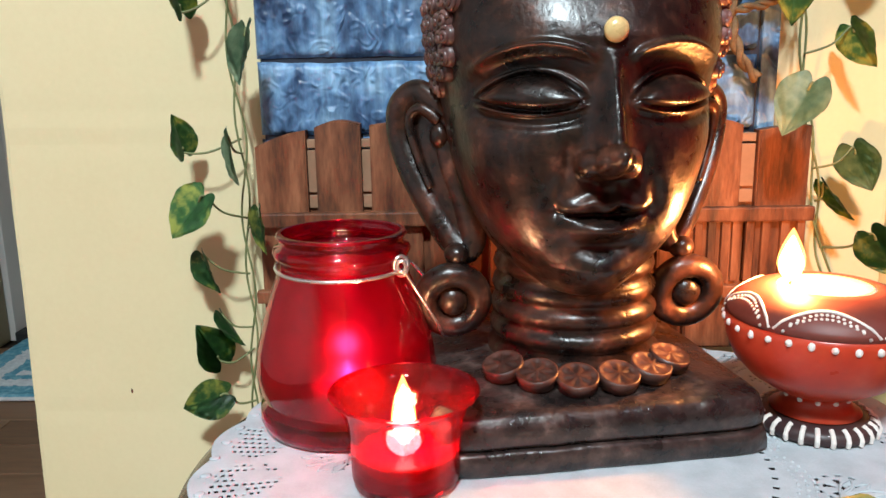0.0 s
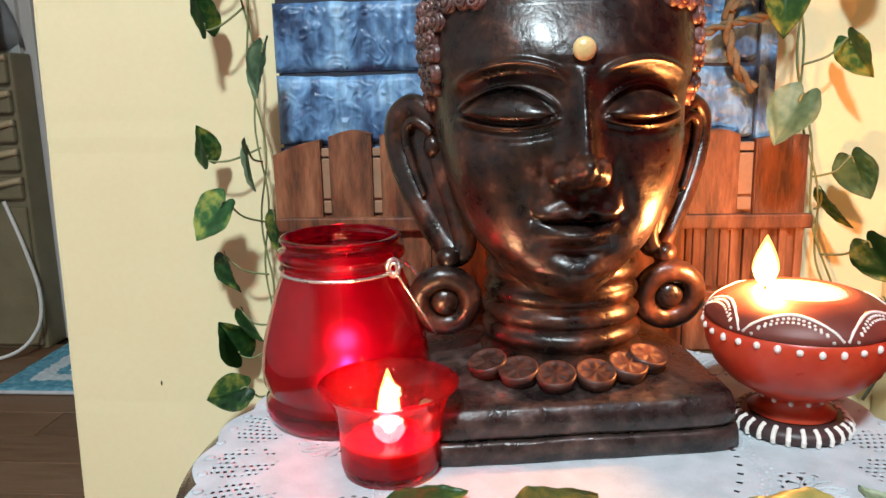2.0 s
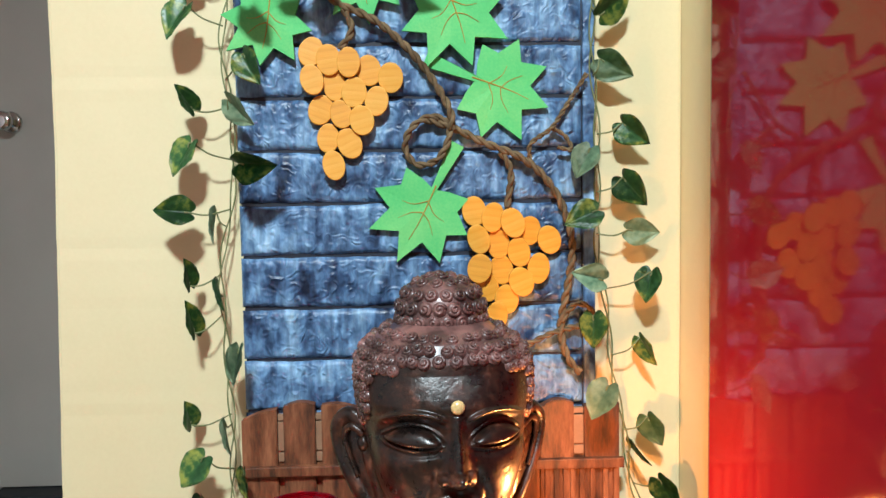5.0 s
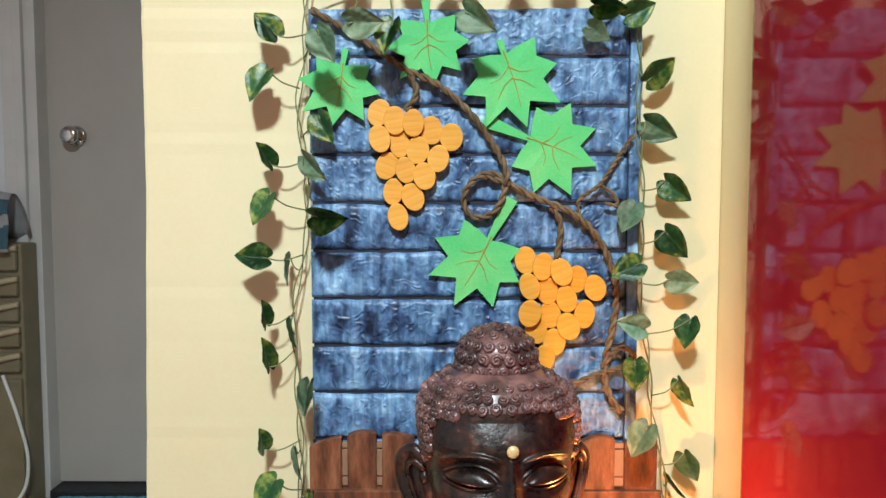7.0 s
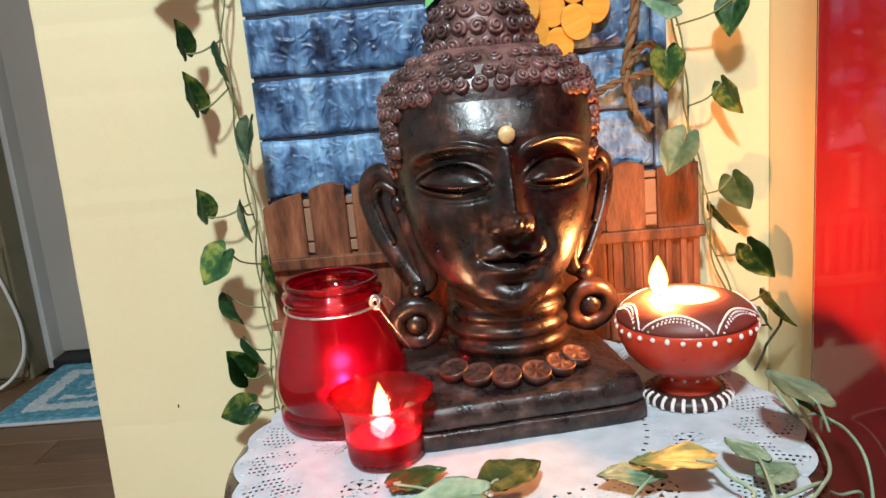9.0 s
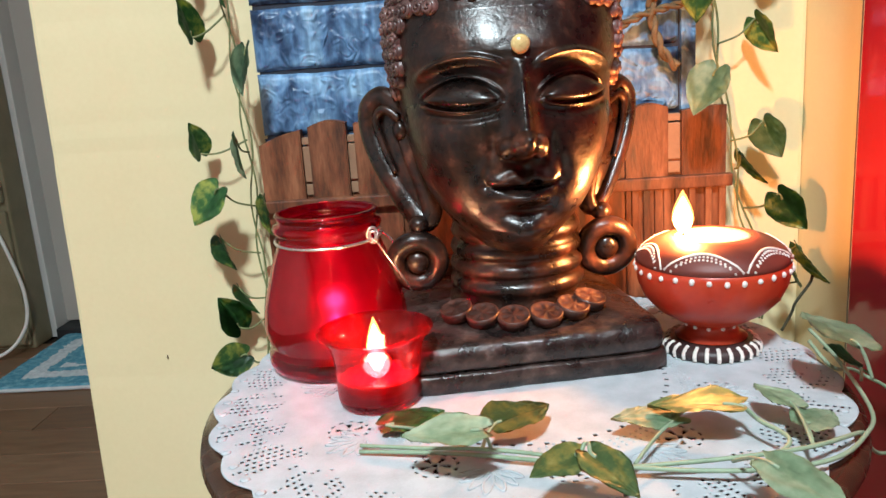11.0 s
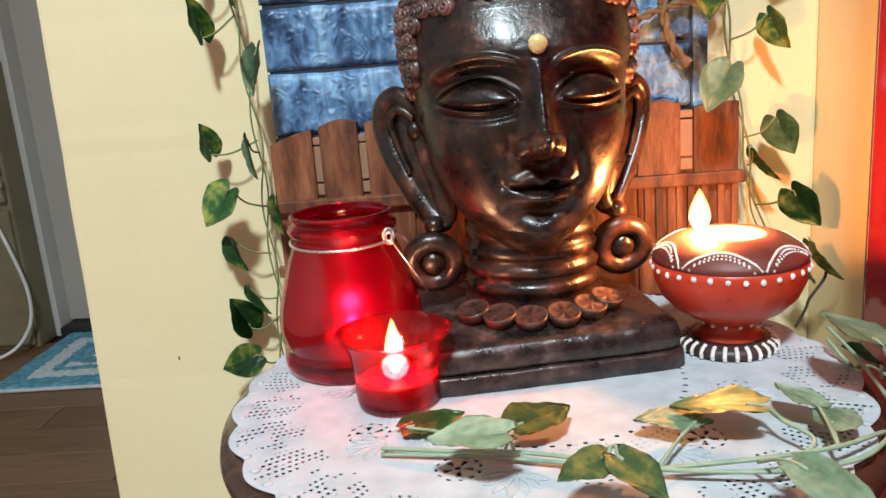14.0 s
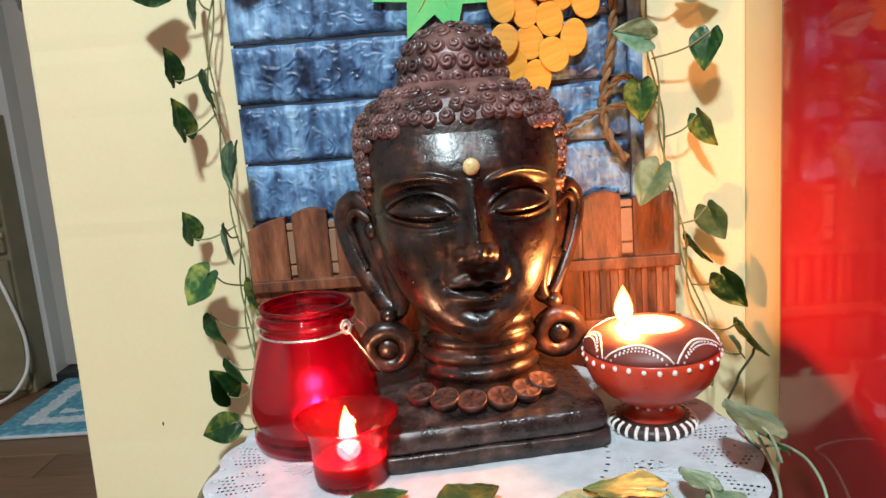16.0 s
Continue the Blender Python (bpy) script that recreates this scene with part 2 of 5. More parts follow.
FOAM_GREEN = surface("bright_green_foam", [(0.3, (0.05, 0.43, 0.11)), (0.6, (0.085, 0.55, 0.16)), (0.9, (0.20, 0.64, 0.20))], 14, rough=(0.55, 0.7), bump=0.3, fine=400, spread=0.2)
VEIN = surface("ochre_vein_paint", [(0.3, (0.35, 0.20, 0.02)), (0.8, (0.46, 0.27, 0.04))], 60, rough=(0.5, 0.6))
JUTE = surface("brown_jute_twine", [(0.3, (0.07, 0.045, 0.025)), (0.6, (0.15, 0.10, 0.055)), (0.9, (0.26, 0.18, 0.10))], 90, rough=(0.85, 0.95), bump=0.8, fine=900, depth=0.0006, spec=0.1)
VINE_STEM = surface("olive_vine_stem", [(0.3, (0.09, 0.12, 0.04)), (0.8, (0.20, 0.22, 0.09))], 50, rough=(0.5, 0.6))
TWIG = surface("dark_vine_twig", [(0.3, (0.02, 0.02, 0.012)), (0.8, (0.05, 0.045, 0.025))], 50, rough=(0.5, 0.6))
PALE_STEM = surface("pale_green_plastic_stem", [(0.3, (0.17, 0.25, 0.16)), (0.8, (0.28, 0.36, 0.24))], 50, rough=(0.45, 0.55))
LEAF_DARK = surface("dark_green_variegated_leaf", [(0.3, (0.010, 0.045, 0.014)), (0.62, (0.028, 0.10, 0.03)), (0.74, (0.05, 0.15, 0.04)), (0.88, (0.34, 0.38, 0.08))], 38, rough=(0.28, 0.42), bump=0.3, fine=160, spread=0.12)
LEAF_PALE = surface("dusty_pale_green_leaf", [(0.35, (0.06, 0.15, 0.08)), (0.6, (0.17, 0.29, 0.17)), (0.9, (0.38, 0.48, 0.30))], 38, rough=(0.35, 0.5), bump=0.3, fine=160, spread=0.12)
LEAF_SPRIG = surface("chalky_pale_green_leaf", [(0.40, (0.15, 0.25, 0.14)), (0.62, (0.29, 0.40, 0.25)), (0.88, (0.52, 0.60, 0.42))], 38, rough=(0.4, 0.55), bump=0.3, fine=160, spread=0.15)
LEAF_YELLOW = surface("yellow_splashed_leaf", [(0.4, (0.035, 0.085, 0.03)), (0.62, (0.10, 0.16, 0.055)), (0.76, (0.28, 0.26, 0.07)), (0.92, (0.42, 0.36, 0.12))], 60, rough=(0.35, 0.5), bump=0.3, fine=160)
LAMP_GLOW = flame_glow("white_lamp_diffuser", (0.92, 0.97, 1.0), 3.0)


# ---- mesh tools ----
def smooth(mesh, on=True):
    if on:
        mesh.polygons.foreach_set("use_smooth", [True] * len(mesh.polygons))
    return mesh


def part(name, bm, mat, parent=None, label="", smoothed=True):
    """Links a bmesh as one mesh object, under a thing or a part if one is given."""
    mesh = bpy.data.meshes.new(name)
    bmesh.ops.recalc_face_normals(bm, faces=bm.faces[:])
    bm.to_mesh(mesh)
    bm.free()
    smooth(mesh, smoothed and len(mesh.polygons) > 90)
    for m in (mat if isinstance(mat, (list, tuple)) else [mat]):
        mesh.materials.append(m)
    ob = new(name, mesh)
    if parent is not None:
        ob.parent = parent
    if label:
        ob["label"] = label
    return ob


def thing(name, label, category, place=(0, 0, 0), turn=0, group="", kind=""):
    ob = new(name)
    ob.matrix_world = pose(*place, 0, 0, turn)
    return tagged(ob, label, category, group, kind)


def box(bm, lo, hi, bevel=0.0, segments=2):
    out = bmesh.ops.create_cube(bm, size=1.0)
    vs = out["verts"]
    for v in vs:
        v.co = Vector([lo[i] + (v.co[i] + 0.5) * (hi[i] - lo[i]) for i in range(3)])
    if bevel:
        es = list({e for v in vs for e in v.link_edges})
        bmesh.ops.bevel(bm, geom=es, offset=bevel, segments=segments, profile=0.6, affect="EDGES")
    return bm


def boxed(lo, hi, bevel=0.0, segments=2):
    return box(bmesh.new(), lo, hi, bevel, segments)


def lathe(bm, profile, centre=(0, 0, 0), steps=64, mat=0, close=False):
    """Turns a profile of (radius, height) about the upright axis through centre."""
    rings = []
    for r, z in profile:
        if r < 1e-5:
            rings.append([bm.verts.new((centre[0], centre[1], centre[2] + z))])
        else:
            rings.append([bm.verts.new((centre[0] + r * math.cos(2 * math.pi * i / steps),
                                        centre[1] + r * math.sin(2 * math.pi * i / steps), centre[2] + z)) for i in range(steps)])
    if close:
        rings.append(rings[0])
    for a, b in zip(rings, rings[1:]):
        for i in range(steps):
            j = (i + 1) % steps
            q = [a[i % len(a)], a[j % len(a)], b[j % len(b)], b[i % len(b)]]
            q = list(dict.fromkeys(q))
            if len(q) > 2:
                f = bm.faces.new(q)
                f.material_index = mat
    return bm


def curve_points(points, per=8, closed=False):
    """Catmull-Rom points through a few guide points."""
    p = [Vector(q) for q in points]
    n = len(p)
    out = []
    for i in range(n if closed else n - 1):
        if closed:
            a, b, c, d = p[i - 1], p[i], p[(i + 1) % n], p[(i + 2) % n]
        else:
            a, b, c, d = p[max(i - 1, 0)], p[i], p[i + 1], p[min(i + 2, n - 1)]
        for s in range(per):
            t = s / per
            out.append(0.5 * ((2 * b) + (c - a) * t + (2 * a - 5 * b + 4 * c - d) * t * t + (3 * b - a - 3 * c + d) * t ** 3))
    if not closed:
        out.append(p[-1])
    return out


def tube(bm, points, radius, sides=8, closed=False, mat=0, taper=None, flat=1.0):
    """Sweeps a round section along points."""
    n = len(points)
    rings, side = [], None
    for i, p in enumerate(points):
        if closed:
            d = points[(i + 1) % n] - points[i - 1]
        else:
            d = points[min(i + 1, n - 1)] - points[max(i - 1, 0)]
        d = d.normalized() if d.length > 1e-9 else Vector((0, 0, 1))
        if side is None:
            side = d.orthogonal().normalized()
        side = (side - d * side.dot(d)).normalized()
        up = d.cross(side)
        r = radius * (taper(i / max(n - 1, 1)) if taper else 1.0)
        rings.append([bm.verts.new(p + side * (r * math.cos(2 * math.pi * k / sides)) + up * (r * flat * math.sin(2 * math.pi * k / sides))) for k in range(sides)])
    pairs = list(zip(rings, rings[1:])) + ([(rings[-1], rings[0])] if closed else [])
    for a, b in pairs:
        for k in range(sides):
            f = bm.faces.new((a[k], a[(k + 1) % sides], b[(k + 1) % sides], b[k]))
            f.material_index = mat
    if not closed:
        for ring in (rings[0], rings[-1]):
            f = bm.faces.new(ring)
            f.material_index = mat
    return bm


def rope(bm, points, radius):
    """Two strands twisted round the line."""
    fine = curve_points(points, 14)
    length = sum((b - a).length for a, b in zip(fine, fine[1:]))
    for strand in (0, math.pi):
        out, run, side = [], 0.0, None
        for i, p in enumerate(fine):
            d = (fine[min(i + 1, len(fine) - 1)] - fine[max(i - 1, 0)]).normalized()
            if side is None:
                side = d.orthogonal().normalized()
            side = (side - d * side.dot(d)).normalized()
            if i:
                run += (p - fine[i - 1]).length
            a = strand + run / (radius * 7.0) * 2 * math.pi
            out.append(p + (side * math.cos(a) + d.cross(side) * math.sin(a)) * radius * 0.5)
        tube(bm, out, radius * 0.62, 6)
    return bm


def blob(bm, centre, size, mat=0, u=14, v=10):
    m = Matrix.Translation(centre) @ Matrix.Diagonal((*size, 1))
    out = bmesh.ops.create_uvsphere(bm, u_segments=u, v_segments=v, radius=1.0, matrix=m)
    for f in {f for w in out["verts"] for f in w.link_faces}:
        f.material_index = mat
    return bm


def bead(bm, centre, size, steps=8, rings=4):
    """A low-poly ball made directly, cheap in large meshes."""
    prof = [(math.cos(-math.pi / 2 + math.pi * k / rings), math.sin(-math.pi / 2 + math.pi * k / rings)) for k in range(rings + 1)]
    first = len(bm.verts)
    lathe(bm, [(max(r, 0.0), z * size[2] / size[0]) for r, z in prof], (0, 0, 0), steps)
    bm.verts.ensure_lookup_table()
    for v in bm.verts[first:]:
        v.co = Vector((centre[0] + v.co.x * size[0], centre[1] + v.co.y * size[1], centre[2] + v.co.z * size[0]))


# ---- the room ----
def wall(name, lo, hi, mat, label, bevel=0.004):
    return tagged(part(name, boxed(lo, hi, bevel), mat), label, "wall", kind="structure")


floor = tagged(part("floor", boxed((-2.0, -4.5, -0.1), (0.6, 2.3, -0.006)), JOINT), "dark brown wood-look laminate floor", "floor", kind="structure")
tagged(part("ceiling", boxed((-2.1, -4.6, 2.4), (0.7, 2.3, 2.5)), CEILING), "plain white painted ceiling", "ceiling", kind="structure")
def chipped_wall(lo, hi):
    """A wall end whose upright corner is worn and slightly uneven."""
    bm = boxed(lo, hi, 0.004)
    tall = [e for e in bm.edges if abs(e.verts[0].co.z - e.verts[1].co.z) > 1.0]
    bmesh.ops.subdivide_edges(bm, edges=tall, cuts=180)
    for v in bm.verts:
        if v.co.x < lo[0] + 0.02 and v.co.y < lo[1] + 0.02:
            n1 = noise.noise(Vector((0, 0, v.co.z * 9)))
            n2 = noise.noise(Vector((3, 0, v.co.z * 70)))
            v.co.x -= 0.024 * max(-0.2, 0.75 - v.co.z)
            v.co.x += 0.0016 * n1 + 0.0022 * max(0.0, n2 - 0.25)
            v.co.y += 0.0016 * max(0.0, n2 - 0.1)
    return bm


tagged(part("wall_niche", chipped_wall((-0.346, 0.575, -0.006), (0.348, 0.70, 2.4)), WALL, smoothed=False), "cream yellow painted wall end with rough plaster edges", "wall", kind="structure")
wall("wall_east", (0.348, -4.5, -0.006), (0.47, 2.1, 2.4), WALL, "cream yellow painted side wall")
wall("wall_south", (-2.0, -4.6, -0.006), (0.47, -4.5, 2.4), WALL, "cream yellow painted wall behind the viewer")
wall("wall_west", (-2.1, -4.6, -0.006), (-2.0, 2.1, 2.4), WHITE_WALL, "cool white painted side wall")
wall("wall_north_left", (-2.0, 2.0, -0.006), (-1.25, 2.1, 2.4), WHITE_WALL, "cool white painted wall beside the door")
wall("wall_north_right", (-0.37, 2.0, -0.006), (0.348, 2.1, 2.4), WHITE_WALL, "cool white painted wall beside the door")
wall("wall_north_above", (-1.25, 2.0, 2.08), (-0.37, 2.1, 2.4), WHITE_WALL, "cool white painted wall above the door")

mark = bmesh.new()
blob(mark, (-0.268, 0.5745, 0.440), (0.0008, 0.0008, 0.0022), u=8, v=6)
tagged(part("wall_mark", mark, DARK_EDGE), "tiny dark chip in the yellow paint", "paint chip", kind="structure")

# red glossy panel on the side wall
panel = thing("red_wall_panel", "tall glossy red laminate panel on the side wall", "panel", (0.318, 0.42, 0))
part("sheet", boxed((0.002, -2.3, 0.0), (0.029, -0.002, 2.39), 0.003), RED_GLOSS, panel)
part("edge_strip", boxed((0.004, -0.002, 0.0), (0.0295, 0.003, 2.39), 0.001), DARK_EDGE, panel, "dark brown edge strip")

# door at the end of the passage
door = thing("door_1", "closed grey beige flush door with a round chrome knob", "door", (-1.215, 2.06, 0), kind="structure")
part("leaf", boxed((0.0, 0.0, 0.030), (0.845, 0.038, 2.05), 0.003), DOOR_PAINT, door)
knob_bm = lathe(bmesh.new(), [(0.0, 0.0), (0.031, 0.0), (0.032, 0.004), (0.026, 0.008), (0.012, 0.012), (0.011, 0.030), (0.020, 0.036), (0.027, 0.045), (0.028, 0.053), (0.022, 0.060), (0.010, 0.062), (0.0, 0.0615)], steps=32)
bmesh.ops.rotate(knob_bm, verts=knob_bm.verts[:], matrix=Matrix.Rotation(radians(90), 3, "X"))
knob = part("door_handle", knob_bm, CHROME, door, "round chrome knob")
knob.location = (0.09, 0.0, 1.122)
casing = thing("door_frame", "white painted door frame with a moulded casing", "door frame", (-1.25, 2.0, 0), kind="structure")
for name, lo, hi in (("casing", (-0.062, -0.014, 0.0), (-0.024, -0.001, 2.14)), ("casing", (-0.0245, -0.020, 0.0), (0.003, -0.001, 2.14)),
                     ("jamb", (0.001, -0.002, 0.0), (0.036, 0.10, 2.08)), ("jamb", (0.86, -0.002, 0.0), (0.88, 0.10, 2.08)),
                     ("casing", (0.872, -0.018, 0.0), (0.94, -0.002, 2.14)), ("head_casing", (-0.062, -0.019, 2.085), (0.94, -0.002, 2.15))):
    part(name, boxed(lo, hi, 0.003), CASING, casing)
tagged(part("door_threshold", boxed((-1.214, 1.99, -0.004), (-0.392, 2.12, 0.027), 0.004), BLACK), "black rubber threshold strip under the door", "threshold", kind="structure")

# rug in front of the door
def rug():
    root = thing("rug", "teal blue rug with a white inner band and bound edge", "rug", (-0.835, 1.782, 0.0))
    nx, ny, hx, hy = 150, 100, 0.345, 0.202
    bm = bmesh.new()
    rows = []
    for j in range(ny + 1):
        row = []
        for i in range(nx + 1):
            x, y = -hx + 2 * hx * i / nx, -hy + 2 * hy * j / ny
            z = 0.014 + 0.003 * noise.noise(Vector((x * 130, y * 130, 0))) + 0.002 * noise.noise(Vector((x * 30, y * 30, 4)))
            if i in (0, nx) or j in (0, ny):
                z = 0.001
            row.append(bm.verts.new((x, y, z)))
        rows.append(row)
    for j in range(ny):
        for i in range(nx):
            f = bm.faces.new((rows[j][i], rows[j][i + 1], rows[j + 1][i + 1], rows[j + 1][i]))
            x, y = -hx + 2 * hx * (i + 0.5) / nx, -hy + 2 * hy * (j + 0.5) / ny
            inner = min(hx - abs(x), hy - abs(y))
            wob = 0.008 * noise.noise(Vector((x * 60, y * 60, 1)))
            patch = noise.noise(Vector((x * 16, y * 22, 6)))
            f.material_index = 1 if 0.058 < inner + wob < 0.100 or (inner > 0.125 and patch > 0.22) else 0
    part("pile_surface", bm, [RUG_BLUE, RUG_WHITE], root)
    edge = bmesh.new()
    pts = [Vector((x, y, 0.006)) for x, y in ((-hx, -hy), (hx, -hy), (hx, hy), (-hx, hy))]
    for a, b in zip(pts, pts[1:] + pts[:1]):
        tube(edge, [a.lerp(b, k / 10) for k in range(11)], 0.005, 8)
    part("binding", edge, CLOTH_GREY, root, "pale bound edge")


rug()

# drawer tower beside the door
def drawer_tower():
    root = thing("drawer_tower", "olive brown plastic drawer tower with pale lips", "drawers", (-1.462, 1.93, 0))
    part("body", boxed((-0.25, -0.025, 0.0), (0.235, 0.065, 0.80), 0.008), DRAWER, root)
    z = 0.80
    for h in (0.09, 0.075, 0.075, 0.075, 0.075):
        z -= h
        d = part("drawer", boxed((-0.24, -0.045, z + 0.012), (0.228, -0.026, z + h - 0.004), 0.006), DRAWER, root)
        lip = bmesh.new()
        tube(lip, curve_points([(-0.24, -0.05, z + h - 0.02), (-0.05, -0.062, z + h - 0.034), (0.12, -0.06, z + h - 0.030), (0.232, -0.046, z + h - 0.012)], 8), 0.009, 8)
        part("lip", lip, DRAWER_EDGE, d, "pale tan lip")
    part("lower_panel", boxed((-0.24, -0.04, 0.015), (0.228, -0.026, 0.40), 0.006), DRAWER, root)


drawer_tower()


def folded_cloth():
    root = thing("folded_cloth", "blue and grey cloth draped over the drawer tower", "cloth", (-1.485, 1.93, 0.80))
    bm = bmesh.new()
    n, m = 40, 30
    rows = []
    for j in range(m + 1):
        row = []
        for i in range(n + 1):
            x = -0.25 + 0.5 * i / n
            s = 0.36 * j / m
            if s < 0.13:
                y, z = 0.05 - s, 0.012 + 0.14 * math.sin(math.pi * min(1, s / 0.13) * 0.8)
            else:
                y, z = -0.08 - 0.012 * math.sin(x * 40), 0.095 - (s - 0.13) * 0.5
            wave = 0.008 * noise.noise(Vector((x * 14, s * 14, 2)))
            row.append(bm.verts.new((x, y + wave, z + wave)))
        rows.append(row)
    for j in range(m):
        for i in range(n):
            f = bm.faces.new((rows[j][i], rows[j][i + 1], rows[j + 1][i + 1], rows[j + 1][i]))
            f.material_index = 1 if j < 9 or j > m - 3 or (i + j * 0.8) % 24 < 5 else 0
    bmesh.ops.solidify(bm, geom=bm.faces[:], thickness=0.004)
    part("drape", bm, [CLOTH_BLUE, CLOTH_GREY], root)


folded_cloth()
cable = bmesh.new()
tube(cable, curve_points([(-1.27, 1.86, 0.42), (-1.225, 1.85, 0.30), (-1.205, 1.86, 0.17), (-1.222, 1.85, 0.07), (-1.29, 1.80, 0.012), (-1.50, 1.72, 0.006), (-1.72, 1.74, 0.006)], 10), 0.005, 8)
tagged(part("power_cable", cable, PLASTIC_WHITE), "white power cable trailing down to the floor", "cable")

# ceiling lamp, out of sight above the viewer
lamp_root = thing("ceiling_lamp", "round white ceiling lamp", "lamp", (LAMP[0], LAMP[1], 2.4))
part("housing", lathe(bmesh.new(), [(0.0, 0.0), (0.12, 0.0), (0.13, -0.02), (0.12, -0.045), (0.10, -0.046), (0.10, -0.02), (0.0, -0.02)]), CEILING, lamp_root)
part("diffuser", lathe(bmesh.new(), [(0.0, -0.028), (0.098, -0.028), (0.098, -0.024), (0.0, -0.024)]), LAMP_GLOW, lamp_root)

# ---- round side table and lace doily ----
TX, TY, TOP = 0.071, 0.337, 0.498
table = thing("side_table", "small round dark polished wooden side table", "table", (TX, TY, 0))
part("tabletop", lathe(bmesh.new(), [(0.0, TOP), (0.191, TOP), (0.199, TOP - 0.001), (0.2045, TOP - 0.005), (0.206, TOP - 0.011), (0.202, TOP - 0.018), (0.186, TOP - 0.022), (0.180, TOP - 0.030), (0.17, TOP - 0.034), (0.0, TOP - 0.034)], steps=128), TABLE_WOOD, table)
part("pedestal", lathe(bmesh.new(), [(0.0, 0.463), (0.06, 0.463), (0.05, 0.44), (0.028, 0.42), (0.024, 0.38), (0.036, 0.34), (0.04, 0.28), (0.03, 0.20), (0.026, 0.14), (0.04, 0.11), (0.04, 0.07), (0.0, 0.07)], steps=48), TABLE_WOOD, table)
for k in range(3):
    a = math.radians(90 + 120 * k)
    leg = bmesh.new()
    tube(leg, curve_points([(0.03 * math.cos(a), 0.03 * math.sin(a), 0.10), (0.09 * math.cos(a), 0.09 * math.sin(a), 0.085), (0.15 * math.cos(a), 0.15 * math.sin(a), 0.035), (0.185 * math.cos(a), 0.185 * math.sin(a), 0.012)], 8), 0.014, 10, taper=lambda t: 1.1 - 0.35 * t)
    part("leg", leg, TABLE_WOOD, table)


def doily():
    """A round cloth whose lace border has real holes, on a polar net."""
    rings, steps = 120, 880
    r0, r1 = 0.085, 0.1975
    radii = [r0 + (r1 - r0) * i / rings for i in range(rings + 1)]
    verts, faces = [(0.0, 0.0, 0.0008)], []
    petals = 26
    for i, r in enumerate(radii):
        for j in range(steps):
            a = 2 * math.pi * j / steps
            edge = 1 + (0.030 * abs(math.sin(a * petals / 2)) - 0.02) * max(0.0, (i - rings * 0.72) / (rings * 0.28))
            rr = r * edge
            z = 0.0009 + 0.0006 * noise.noise(Vector((rr * math.cos(a) * 40, rr * math.sin(a) * 40, 0)))
            verts.append((rr * math.cos(a), rr * math.sin(a), z))
    for j in range(steps):
        faces.append((0, 1 + j, 1 + (j + 1) % steps))

    def hole(i, j):
        t = i / rings
        a = 2 * math.pi * j / steps
        if i > rings - 5:
            return False
        sector = (a * petals / (2 * math.pi)) % 1.0
        wide = (a * 11 / (2 * math.pi)) % 1.0
        # net of small holes in the outer fans
        if t > 0.60:
            u, v = j % 4, (i + (2 if (j // 4) % 2 else 0)) % 4
            fan = abs(sector - 0.5) < 0.46 * math.sin(math.pi * min(1.0, (t - 0.58) / 0.40)) ** 0.8
            return fan and u in (1, 2) and v in (1, 2) and noise.noise(Vector((a * 14, t * 9, 3))) > -0.08
        # flowers with five petals between the fans
        fx, fy = (wide - 0.5) * 2 * math.pi / 11 * (r0 + (r1 - r0) * t), (t - 0.34) * (r1 - r0)
        d, ang = math.hypot(fx, fy), math.atan2(fy, fx)
        if d < 0.0018:
            return True
        if 0.0035 < d < 0.0085 and math.cos(5 * ang + 1.0) > 0.45:
            return True
        if 0.011 < d < 0.0128 and math.cos(12 * ang) > 0.2:
            return True
        return 0.06 < t < 0.09 and j % 14 < 4
    for i in range(rings):
        a, b = 1 + i * steps, 1 + (i + 1) * steps
        for j in range(steps):
            if not hole(i, j):
                q = (j + 1) % steps
                faces.append((a + j, b + j, b + q, a + q))
    mesh = bpy.data.meshes.new("doily")
    mesh.from_pydata(verts, [], faces)
    smooth(mesh)
    mesh.materials.append(LACE)
    ob = new("doily", mesh)
    ob.location = (TX, TY, TOP + 0.0004)
    thick = ob.modifiers.new("thickness", "SOLIDIFY")
    thick.thickness, thick.offset = 0.0008, 1.0
    tagged(ob, "round white lace doily with scalloped openwork border on the table", "doily")
    # raised needlework on the plain middle: lily flowers between rows of beaded scallops
    bm = bmesh.new()
    for k in range(9):
        a = 2 * math.pi * (k + 0.5) / 9
        c = Vector((0.122 * math.cos(a), 0.122 * math.sin(a), 0.0019))
        for s in range(-3, 4):
            b = a + s * 0.42
            tip = c + Vector((math.cos(b), math.sin(b), 0)) * (0.024 - 0.0022 * abs(s))
            w = Vector((-math.sin(b), math.cos(b), 0)) * 0.0026
            tube(bm, curve_points([c, c.lerp(tip, 0.55) + w, tip, c.lerp(tip, 0.55) - w], 5, closed=True), 0.0007, 5, closed=True)
        for lift in (0.0, 0.004, 0.008):
            for s in range(15):
                t = s / 14 - 0.5
                b = a + t * 0.62
                r = 0.104 + lift - 0.034 * t * t
                bead(bm, (r * math.cos(b), r * math.sin(b), 0.0016), (0.0012, 0.0012, 0.0009), 6, 3)
    for k in range(66):
        a = 2 * math.pi * k / 66
        bead(bm, (0.192 * math.cos(a), 0.192 * math.sin(a), 0.0017), (0.0030, 0.0030, 0.0009), 8, 4)
    tagged(part("needlework", bm, LACE, ob), kind="stuff")


doily()
CLOTH = TOP + 0.0022


# ---- statue ----
def lerp_table(z, table):
    return float(np.interp(z, [a for a, _ in table], [b for _, b in table]))


